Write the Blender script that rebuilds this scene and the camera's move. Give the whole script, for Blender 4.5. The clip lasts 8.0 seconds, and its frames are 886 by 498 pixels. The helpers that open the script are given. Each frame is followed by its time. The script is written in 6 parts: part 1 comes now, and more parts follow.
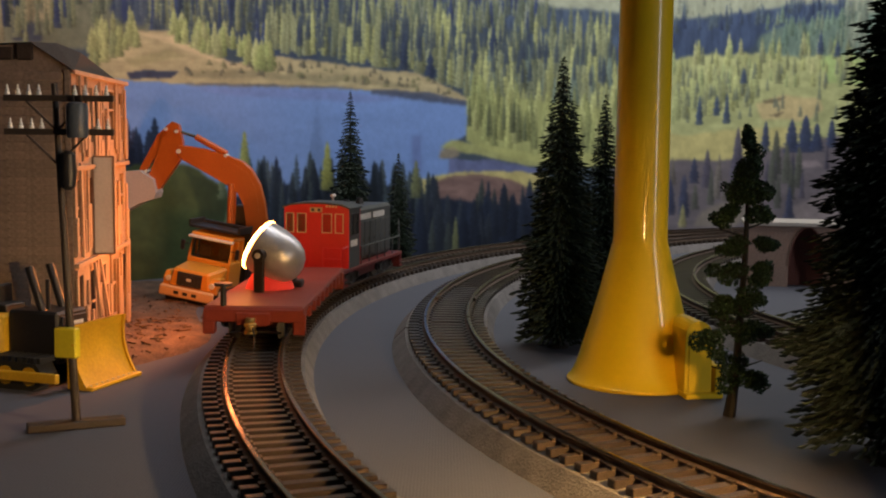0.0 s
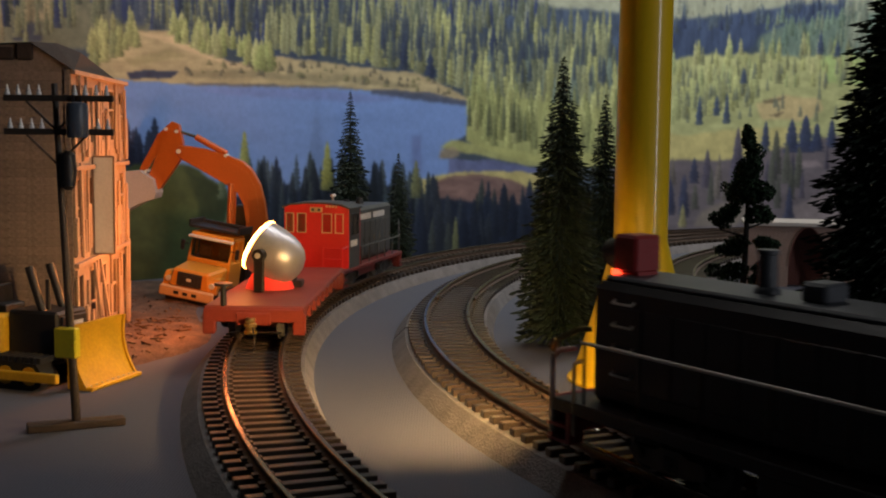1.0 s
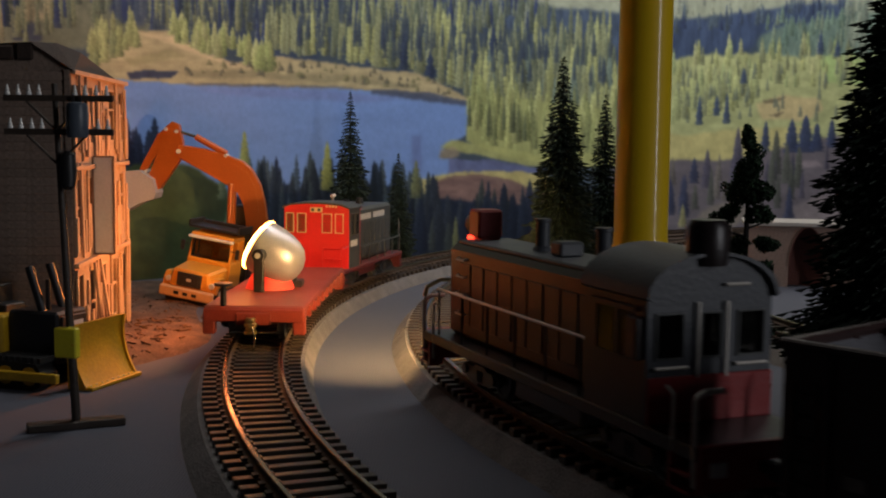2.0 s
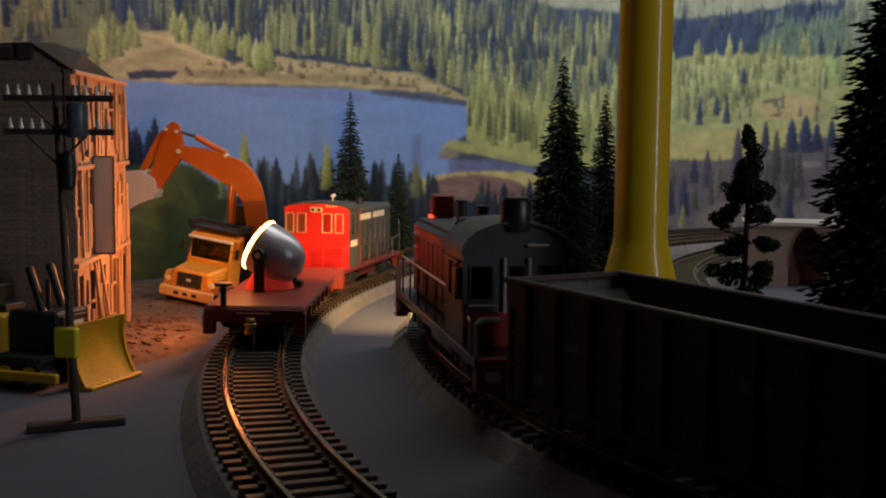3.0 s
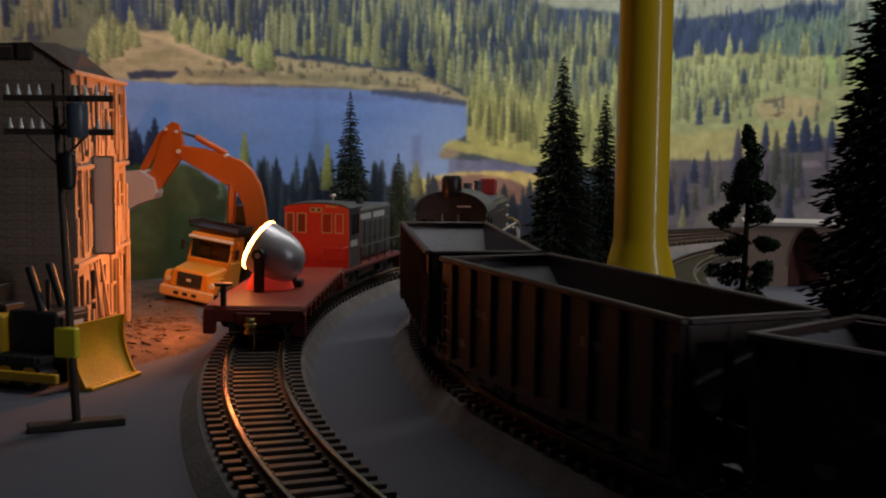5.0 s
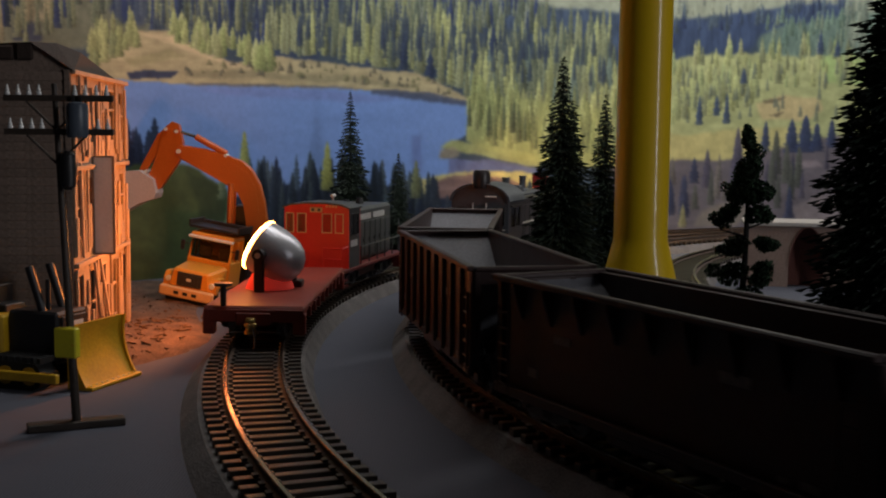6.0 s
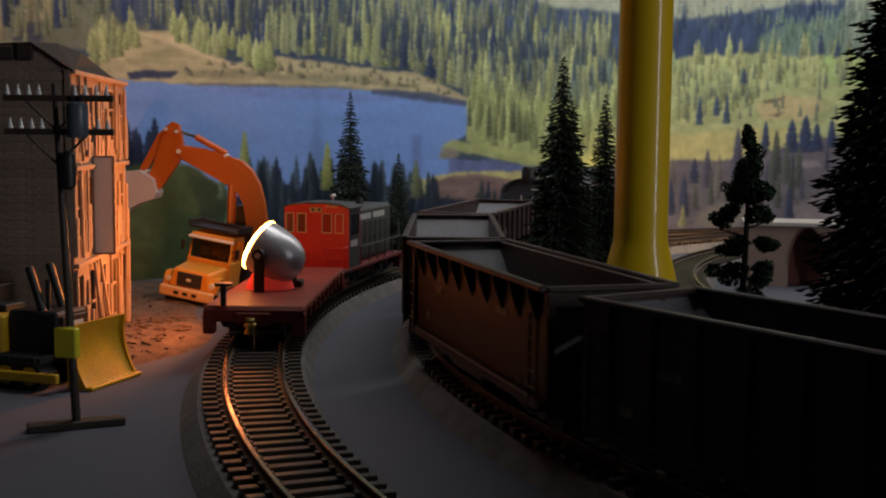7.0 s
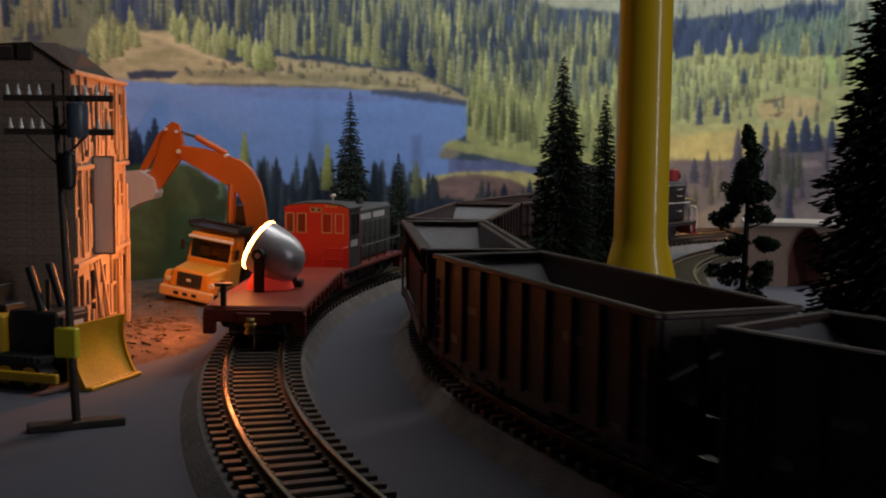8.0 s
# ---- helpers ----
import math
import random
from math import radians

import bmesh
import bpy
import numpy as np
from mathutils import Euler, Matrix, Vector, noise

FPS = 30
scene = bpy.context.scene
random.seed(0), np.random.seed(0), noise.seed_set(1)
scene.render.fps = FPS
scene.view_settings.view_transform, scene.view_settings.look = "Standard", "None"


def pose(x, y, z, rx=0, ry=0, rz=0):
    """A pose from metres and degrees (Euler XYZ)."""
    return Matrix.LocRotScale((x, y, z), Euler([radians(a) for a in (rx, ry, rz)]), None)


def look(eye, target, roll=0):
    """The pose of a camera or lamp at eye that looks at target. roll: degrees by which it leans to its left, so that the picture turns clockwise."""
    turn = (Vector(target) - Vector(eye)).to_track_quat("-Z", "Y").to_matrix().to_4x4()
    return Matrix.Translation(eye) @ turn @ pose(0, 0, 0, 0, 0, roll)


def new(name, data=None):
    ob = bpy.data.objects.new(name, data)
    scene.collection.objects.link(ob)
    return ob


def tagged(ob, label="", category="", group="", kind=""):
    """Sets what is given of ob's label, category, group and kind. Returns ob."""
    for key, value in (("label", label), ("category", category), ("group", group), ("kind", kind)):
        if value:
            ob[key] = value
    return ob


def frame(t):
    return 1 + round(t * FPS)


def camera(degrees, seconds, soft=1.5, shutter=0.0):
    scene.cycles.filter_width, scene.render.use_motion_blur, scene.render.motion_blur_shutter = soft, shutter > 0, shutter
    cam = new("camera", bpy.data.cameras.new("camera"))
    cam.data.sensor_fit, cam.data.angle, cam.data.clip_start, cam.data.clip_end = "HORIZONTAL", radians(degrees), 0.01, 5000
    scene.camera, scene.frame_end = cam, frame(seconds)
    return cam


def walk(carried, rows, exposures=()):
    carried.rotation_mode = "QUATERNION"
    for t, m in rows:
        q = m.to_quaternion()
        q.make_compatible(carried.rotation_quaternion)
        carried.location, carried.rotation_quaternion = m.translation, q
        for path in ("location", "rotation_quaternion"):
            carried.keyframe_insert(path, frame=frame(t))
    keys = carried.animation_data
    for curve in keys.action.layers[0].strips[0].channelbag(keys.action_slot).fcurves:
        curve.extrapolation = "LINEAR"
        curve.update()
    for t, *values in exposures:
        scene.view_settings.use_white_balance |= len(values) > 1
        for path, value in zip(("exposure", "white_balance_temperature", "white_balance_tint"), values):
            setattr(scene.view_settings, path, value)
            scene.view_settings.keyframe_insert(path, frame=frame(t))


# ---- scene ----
# A model railway, 1:87, built at its true size; helper lengths are in millimetres.
MM = 0.001
EYE = (0, 0, 0.08119)
cam = camera(42.07, 8.0, soft=2.1, shutter=0.5)
AIM = (0, math.cos(0.09643), 0.08119 - math.sin(0.09643))
walk(cam, [(0.0, look(EYE, AIM, 0.63)), (8.0, look(EYE, AIM, 0.63))],
     [(0.0, 0.0), (0.5, -0.1), (1.0, -0.15), (1.5, -0.2), (2.2, -0.26), (3.0, -0.3), (4.5, -0.24), (6.0, -0.14), (8.0, -0.13)])

# ---- light ----
world = bpy.data.worlds.new("room_light")
scene.world = world
world.use_nodes = True
world.node_tree.nodes["Background"].inputs[0].default_value = (0.62, 0.72, 1.0, 1)
world.node_tree.nodes["Background"].inputs[1].default_value = 0.036


def lamp(name, kind, where, target, power, colour, size=0.1, spot=60, blend=0.5, long=0.0):
    data = bpy.data.lights.new(name, kind)
    data.energy, data.color = power, colour
    if kind == "AREA":
        data.shape, data.size = ("RECTANGLE", long) if long else ("DISK", size)
        data.size_y = size
    else:
        data.shadow_soft_size = size
    if kind == "SPOT":
        data.spot_size, data.spot_blend = radians(spot), blend
    ob = new(name, data)
    ob.matrix_world = look(where, target)
    return ob


# Added strip lamp, unseen, that brightens the backdrop.
lamp("backdrop_fill_light", "AREA", (0.325, 0.80, 0.43), (0.173, 0.958, 0.13), 2.9, (1.0, 0.97, 0.94), 0.07, long=1.15)
# Added tall light, unseen; shaped for the tower's streak, strengthened as fill.
lamp("tall_side_light", "AREA", (1.18, -0.50, 0.38), (0.066, 0.384, 0.09), 4.0, (0.95, 0.95, 1.0), 0.62, long=0.09)
lamp("searchlight_beam", "SPOT", (-0.0800, 0.4535, 0.0415), (-0.135, 0.452, 0.056), 0.31, (1.0, 0.25, 0.042), 0.006, 178, 0.25)
# light that leaks round the rim of the searchlight's lens
lamp("searchlight_leak", "POINT", (-0.0835, 0.4530, 0.0440), (-0.135, 0.452, 0.056), 0.02, (1.0, 0.25, 0.06), 0.004)


# ---- materials ----


def mat(name, base, rough=0.6, metal=0.0, vary=0.25, scale=60, fine=900, bump=0.15, tint=None, island=0.0, piece=0.0, coat=0.0, spec=0.5):
    """A surface with stains, grain, relief; scales are in waves per metre."""
    m = bpy.data.materials.new(name)
    m.use_nodes = True
    nt = m.node_tree
    nodes, link = nt.nodes, nt.links.new
    bsdf = nodes["Principled BSDF"]
    bsdf.inputs["Metallic"].default_value = metal
    bsdf.inputs["Coat Weight"].default_value = coat
    bsdf.inputs["Specular IOR Level"].default_value = spec
    pos = nodes.new("ShaderNodeTexCoord").outputs["Object"]

    def wave(s, detail):
        n = nodes.new("ShaderNodeTexNoise")
        n.inputs["Scale"].default_value, n.inputs["Detail"].default_value = s, detail
        link(pos, n.inputs["Vector"])
        return n.outputs["Fac"]

    big, small = wave(scale, 4), wave(fine, 3)
    mix = nodes.new("ShaderNodeMix")
    mix.data_type = "RGBA"
    dark = tint or tuple(c * (1 - vary) for c in base)
    light = tuple(min(1, c * (1 + 0.5 * vary)) for c in base)
    mix.inputs["A"].default_value, mix.inputs["B"].default_value = (*dark, 1), (*light, 1)
    ramp = nodes.new("ShaderNodeMapRange")
    ramp.inputs["From Min"].default_value, ramp.inputs["From Max"].default_value = 0.3, 0.7
    add = nodes.new("ShaderNodeMath")
    add.operation = "MULTIPLY_ADD"
    add.inputs[1].default_value = 0.45
    link(small, add.inputs[0])
    half = nodes.new("ShaderNodeMath")
    half.operation = "MULTIPLY"
    half.inputs[1].default_value = 0.55
    link(big, half.inputs[0])
    link(half.outputs[0], add.inputs[2])
    link(add.outputs[0], ramp.inputs["Value"])
    link(ramp.outputs["Result"], mix.inputs["Factor"])
    colour = mix.outputs["Result"]
    for amount, source in ((island, ("ShaderNodeNewGeometry", "Random Per Island")), (piece, ("ShaderNodeObjectInfo", "Random"))):
        if amount:
            hsv = nodes.new("ShaderNodeHueSaturation")
            rng = nodes.new("ShaderNodeMapRange")
            rng.inputs["To Min"].default_value, rng.inputs["To Max"].default_value = 1 - amount, 1 + amount
            link(nodes.new(source[0]).outputs[source[1]], rng.inputs["Value"])
            link(rng.outputs["Result"], hsv.inputs["Value"])
            link(colour, hsv.inputs["Color"])
            colour = hsv.outputs["Color"]
    link(colour, bsdf.inputs["Base Color"])
    rr = nodes.new("ShaderNodeMapRange")
    rr.inputs["To Min"].default_value, rr.inputs["To Max"].default_value = max(0.03, rough - 0.1), min(1, rough + 0.1)
    link(big, rr.inputs["Value"])
    link(rr.outputs["Result"], bsdf.inputs["Roughness"])
    if bump:
        b = nodes.new("ShaderNodeBump")
        b.inputs["Strength"].default_value, b.inputs["Distance"].default_value = bump, 0.0006
        link(small, b.inputs["Height"])
        link(b.outputs["Normal"], bsdf.inputs["Normal"])
    return m


def glow(name, colour, strength):
    m = bpy.data.materials.new(name)
    m.use_nodes = True
    bsdf = m.node_tree.nodes["Principled BSDF"]
    bsdf.inputs["Base Color"].default_value = (*colour, 1)
    bsdf.inputs["Emission Color"].default_value = (*colour, 1)
    bsdf.inputs["Emission Strength"].default_value = strength
    return m


def glass(name, colour=(0.8, 0.85, 0.9)):
    m = bpy.data.materials.new(name)
    m.use_nodes = True
    bsdf = m.node_tree.nodes["Principled BSDF"]
    bsdf.inputs["Base Color"].default_value = (*colour, 1)
    bsdf.inputs["Transmission Weight"].default_value = 1.0
    bsdf.inputs["Roughness"].default_value = 0.08
    bsdf.inputs["IOR"].default_value = 1.2
    return m


M_GROUND = mat("grey_paint_on_plaster", (0.090, 0.096, 0.126), 0.8, vary=0.2, scale=9, fine=1400, bump=0.25)


def weave(m, pitch, depth):
    """Fine crossed ridges, as cloth pressed into plaster leaves them."""
    nt = m.node_tree
    bump = nt.nodes["Bump"]
    total = nt.nodes.new("ShaderNodeMath")
    total.operation = "ADD"
    for k, way in enumerate(("X", "Y")):
        w = nt.nodes.new("ShaderNodeTexWave")
        w.bands_direction = way
        w.inputs["Scale"].default_value = 0.314 / pitch
        w.inputs["Distortion"].default_value = 1.2
        w.inputs["Detail"].default_value = 1.0
        w.inputs["Detail Scale"].default_value = 0.6
        nt.links.new(nt.nodes["Texture Coordinate"].outputs["Object"], w.inputs["Vector"])
        nt.links.new(w.outputs["Fac"], total.inputs[k])
    second = nt.nodes.new("ShaderNodeBump")
    second.inputs["Strength"].default_value, second.inputs["Distance"].default_value = 0.6, depth
    nt.links.new(total.outputs[0], second.inputs["Height"])
    nt.links.new(bump.outputs["Normal"], second.inputs["Normal"])
    nt.links.new(second.outputs["Normal"], nt.nodes["Principled BSDF"].inputs["Normal"])


weave(M_GROUND, 0.0008, 0.00006)
M_BED = mat("grey_cork_roadbed", (0.19, 0.175, 0.17), 0.95, vary=0.5, scale=120, fine=1500, bump=0.9)
M_TIE = mat("brown_plastic_tie", (0.040, 0.028, 0.021), 0.32, vary=0.35, scale=200, fine=2500, bump=0.3, piece=0.25)
M_TIE_REST = mat("brown_plastic_ties", (0.040, 0.028, 0.021), 0.32, vary=0.35, scale=200, fine=2500, bump=0.3, island=0.25)
M_RAIL = mat("nickel_silver_rail", (0.30, 0.24, 0.19), 0.20, 1.0, vary=0.2, scale=150, bump=0.05)
M_RAIL_WEB = mat("rusty_rail_web", (0.10, 0.065, 0.045), 0.6, 0.3, vary=0.3)
M_YELLOW = mat("yellow_gloss_paint", (0.84, 0.55, 0.012), 0.5, vary=0.05, scale=25, fine=500, bump=0.03, coat=0.4, spec=0.25)
M_YELLOW.node_tree.nodes["Principled BSDF"].inputs["Coat Roughness"].default_value = 0.13
M_TREE = mat("dark_green_plastic_needles", (0.013, 0.027, 0.014), 0.7, vary=0.4, scale=200, island=0.4, bump=0.2)
M_TRUNK = mat("dark_brown_wire_trunk", (0.014, 0.011, 0.009), 0.7, vary=0.3)
M_BLACK = mat("black_plastic", (0.018, 0.017, 0.018), 0.45, vary=0.3, scale=80)
M_ROOM = mat("dark_room_paint", (0.10, 0.10, 0.11), 0.8, vary=0.1, scale=4)
M_TABLE = mat("plain_tabletop_board", (0.18, 0.15, 0.12), 0.7, vary=0.2, scale=12)

# ---- mesh helpers ----


def box(bm, x0, y0, z0, x1, y1, z1, chamfer=0.0, m=None):
    """A box between two corners, its edges chamfered, moved by m."""
    vs = [bm.verts.new((x, y, z)) for z in (z0, z1) for y in (y0, y1) for x in (x0, x1)]
    fs = [bm.faces.new([vs[i] for i in q]) for q in ((0, 2, 3, 1), (4, 5, 7, 6), (0, 1, 5, 4), (2, 6, 7, 3), (0, 4, 6, 2), (1, 3, 7, 5))]
    if chamfer:
        es = {e for f in fs for e in f.edges}
        out = bmesh.ops.bevel(bm, geom=list(es), offset=chamfer, segments=1, affect="EDGES", profile=0.5)
        vs = list({v for f in out["faces"] for v in f.verts})
    if m is not None:
        bmesh.ops.transform(bm, matrix=m, verts=vs)
    return vs


def rod(bm, a, b, r0, r1=None, n=10, caps=True):
    """A round bar from a to b."""
    a, b = Vector(a), Vector(b)
    r1 = r0 if r1 is None else r1
    q = (b - a).to_track_quat("Z", "Y").to_matrix()
    rings = [[bm.verts.new(c + q @ Vector((r * math.cos(2 * math.pi * i / n), r * math.sin(2 * math.pi * i / n), 0))) for i in range(n)] for c, r in ((a, r0), (b, r1))]
    for i in range(n):
        bm.faces.new((rings[0][i], rings[0][(i + 1) % n], rings[1][(i + 1) % n], rings[1][i]))
    if caps:
        bm.faces.new(rings[0][::-1])
        bm.faces.new(rings[1])
    return rings[0] + rings[1]


def lathe(bm, profile, n=32, m=None, caps=True):
    """A body turned round z from (radius, height) pairs."""
    rings = [[bm.verts.new((r * math.cos(2 * math.pi * i / n), r * math.sin(2 * math.pi * i / n), z)) for i in range(n)] for r, z in profile]
    for a, b in zip(rings, rings[1:]):
        for i in range(n):
            bm.faces.new((a[i], a[(i + 1) % n], b[(i + 1) % n], b[i]))
    if caps:
        bm.faces.new(rings[0][::-1])
        bm.faces.new(rings[-1])
    vs = [v for r in rings for v in r]
    if m is not None:
        bmesh.ops.transform(bm, matrix=m, verts=vs)
    return vs


def prism(bm, outline, y0, y1, m=None):
    """An (x, z) outline drawn out along y."""
    a = [bm.verts.new((x, y0, z)) for x, z in outline]
    b = [bm.verts.new((x, y1, z)) for x, z in outline]
    n = len(a)
    for i in range(n):
        bm.faces.new((a[i], a[(i + 1) % n], b[(i + 1) % n], b[i]))
    bm.faces.new(a[::-1])
    bm.faces.new(b)
    if m is not None:
        bmesh.ops.transform(bm, matrix=m, verts=a + b)
    return a + b


def mesh_of(name, bm, material, smooth=False):
    bmesh.ops.recalc_face_normals(bm, faces=bm.faces)
    bmesh.ops.scale(bm, vec=(MM, MM, MM), verts=bm.verts)
    me = bpy.data.meshes.new(name)
    bm.to_mesh(me)
    bm.free()
    for mt in material if isinstance(material, (list, tuple)) else [material]:
        me.materials.append(mt)
    if smooth:
        me.shade_smooth()
        me.set_sharp_from_angle(angle=radians(38))
    return me


def part(name, bm, material, parent=None, label="", at=None, smooth=False):
    """One mesh object of the given bmesh (millimetres), under its thing."""
    ob = new(name, mesh_of(name, bm, material, smooth))
    ob.parent = parent
    if at is not None:
        ob.matrix_basis = at
    return tagged(ob, label)


def mm(x, y, z, rx=0, ry=0, rz=0):
    return pose(x * MM, y * MM, z * MM, rx, ry, rz)


def thing(name, m, label, category, group=""):
    ob = new(name)
    ob.empty_display_size = 0.01
    ob.matrix_basis = m
    return tagged(ob, label, category, group)


# ---- the large structure ----
OUTER, R_OUT = (492.4, 445.8), 558.8
INNER, R_IN = (459.0, 459.7), 457.2
FAR, R_FAR = (541.8, 459.7), 540.0  # the inner curve widens past its leftmost point, so the far train fits the camera's view
RAIL_TOP = 9.6


def ring_strip(bm, centre, section, a0, a1, steps):
    """A cross-section of (radius, height) pairs swept along an arc, degrees."""
    rows = []
    for i in range(steps + 1):
        a = radians(a0 + (a1 - a0) * i / steps)
        rows.append([bm.verts.new((centre[0] + r * math.cos(a), centre[1] + r * math.sin(a), z)) for r, z in section])
    for p, q in zip(rows, rows[1:]):
        for i in range(len(section)):
            j = (i + 1) % len(section)
            bm.faces.new((p[i], p[j], q[j], q[i]))
    bm.faces.new(rows[0])
    bm.faces.new(rows[-1][::-1])


TIE_MESH = None


def railway(name, centre, radius, a0, a1, near0, near1, label):
    """A curved track on its roadbed: two rails, ties one by one where the eye is near."""
    global TIE_MESH
    base = thing(name, mm(0, 0, 0), label, "railway track")
    tagged(base, kind="structure")
    bm = bmesh.new()
    ring_strip(bm, centre, [(radius - 19.6, 0), (radius - 16.6, 5), (radius + 16.6, 5), (radius + 21.5, 0)], a0, a1, 300)
    part("roadbed", bm, M_BED, base, "grey cork roadbed", smooth=True)
    for off in (-8.65, 8.65):
        r = radius + off
        bm = bmesh.new()
        ring_strip(bm, centre, [(r - 1.3, 7.0), (r - 1.3, 7.3), (r - 0.3, 7.7), (r - 0.3, 8.8), (r - 0.65, 9.0), (r - 0.65, 9.45), (r - 0.45, 9.6), (r + 0.45, 9.6), (r + 0.65, 9.45), (r + 0.65, 9.0), (r + 0.3, 8.8), (r + 0.3, 7.7), (r + 1.3, 7.3), (r + 1.3, 7.0)], a0, a1, 260)
        rail = part("rail", bm, [M_RAIL, M_RAIL_WEB], base, "worn nickel rail with a dark rusty web")
        for f in rail.data.polygons:
            if max(rail.data.vertices[v].co.z for v in f.vertices) < 0.0091:
                f.material_index = 1
    if TIE_MESH is None:
        bm = bmesh.new()
        box(bm, -15.2, -1.45, 5.0, 15.2, 1.45, 7.0, 0.18)
        for x in (-8.65, 8.65):
            box(bm, x - 2.4, -1.1, 6.9, x - 1.0, 1.1, 7.6)
            box(bm, x + 1.0, -1.1, 6.9, x + 2.4, 1.1, 7.6)
        TIE_MESH = mesh_of("tie", bm, M_TIE)
    rest = bmesh.new()
    step = math.degrees(6.6 / radius)
    k = 0
    while a0 + k * step < a1:
        a = a0 + k * step + random.uniform(-0.02, 0.02)
        c = radians(a)
        m = mm(centre[0] + radius * math.cos(c), centre[1] + radius * math.sin(c), 0, 0, 0, a)
        if near0 < a < near1:
            tie = new("tie", TIE_MESH)
            tie.parent, tie.matrix_basis = base, m
        else:
            box(rest, -15.2, -1.45, 5.0, 15.2, 1.45, 7.0, 0, Matrix.Translation(Vector(m.translation) / MM) @ pose(0, 0, 0, 0, 0, a))
        k += 1
    far = part("far_ties", rest, M_TIE_REST, base)
    tagged(far, kind="stuff")
    return base


railway("outer_track", OUTER, R_OUT, 30, 250, 140, 222, "curved track with brown ties on grey roadbed")
railway("inner_track", FAR, R_FAR, 80, 180, 168, 180, "far stretch of curved track with brown ties")
railway("inner_track", INNER, R_IN, 180.35, 250, 180, 230, "curved track with brown ties on grey cork roadbed")
bm = bmesh.new()
for off in (-8.65, 8.65):
    r = R_FAR + off
    c = radians(173.4)
    box(bm, -1.5, -3.4, 7.2, 1.5, 3.4, 9.1, 0.3, mm(0, 0, 0) @ Matrix.Translation((FAR[0] + r * math.cos(c), FAR[1] + r * math.sin(c), 0)) @ pose(0, 0, 0, 0, 0, -6.6))
part("rail_joiner", bm, M_RAIL_WEB, bpy.data.objects["inner_track"], "pair of metal rail joiners")
railway("siding_track", (505, 545), 385, 142, 205, 300, 301, "siding track curving round behind the yellow tower")

bm = bmesh.new()
bmesh.ops.create_grid(bm, x_segments=60, y_segments=60, size=900, matrix=Matrix.Translation((250, 500, 0)))
for v in bm.verts:
    v.co.z = 0.25 * noise.noise(v.co * 0.02)
ground = tagged(part("ground", bm, M_GROUND), "grey painted plaster ground of the layout", "ground", kind="structure")
bm = bmesh.new()
box(bm, -650, -400, -30, 1150, 1400, -1.5)
tagged(part("tabletop", bm, M_TABLE), "plain board under the layout", "tabletop", kind="structure")

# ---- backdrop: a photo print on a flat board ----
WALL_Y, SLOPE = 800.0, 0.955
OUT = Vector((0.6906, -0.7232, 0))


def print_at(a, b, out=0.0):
    """A place on the printed board from camera picture units, cast along the view: a runs along it (wider towards its
    far end), b downwards.
    """
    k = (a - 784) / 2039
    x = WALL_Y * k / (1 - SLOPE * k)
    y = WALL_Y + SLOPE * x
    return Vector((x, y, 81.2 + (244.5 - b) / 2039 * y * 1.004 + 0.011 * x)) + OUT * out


def ink(name):
    """Printed paper: its colour comes from the inks laid down on the sheet."""
    m = bpy.data.materials.new(name)
    m.use_nodes = True
    nt = m.node_tree
    bsdf = nt.nodes["Principled BSDF"]
    bsdf.inputs["Roughness"].default_value = 0.55
    bsdf.inputs["Specular IOR Level"].default_value = 0.2
    col = nt.nodes.new("ShaderNodeVertexColor")
    col.layer_name = "ink"
    grain = nt.nodes.new("ShaderNodeTexNoise")
    grain.inputs["Scale"].default_value = 900
    rng = nt.nodes.new("ShaderNodeMapRange")
    rng.inputs["To Min"].default_value, rng.inputs["To Max"].default_value = 0.95, 1.05
    nt.links.new(grain.outputs["Fac"], rng.inputs["Value"])
    hsv = nt.nodes.new("ShaderNodeHueSaturation")
    nt.links.new(rng.outputs["Result"], hsv.inputs["Value"])
    nt.links.new(col.outputs["Color"], hsv.inputs["Color"])
    nt.links.new(hsv.outputs["Color"], bsdf.inputs["Base Color"])
    return m


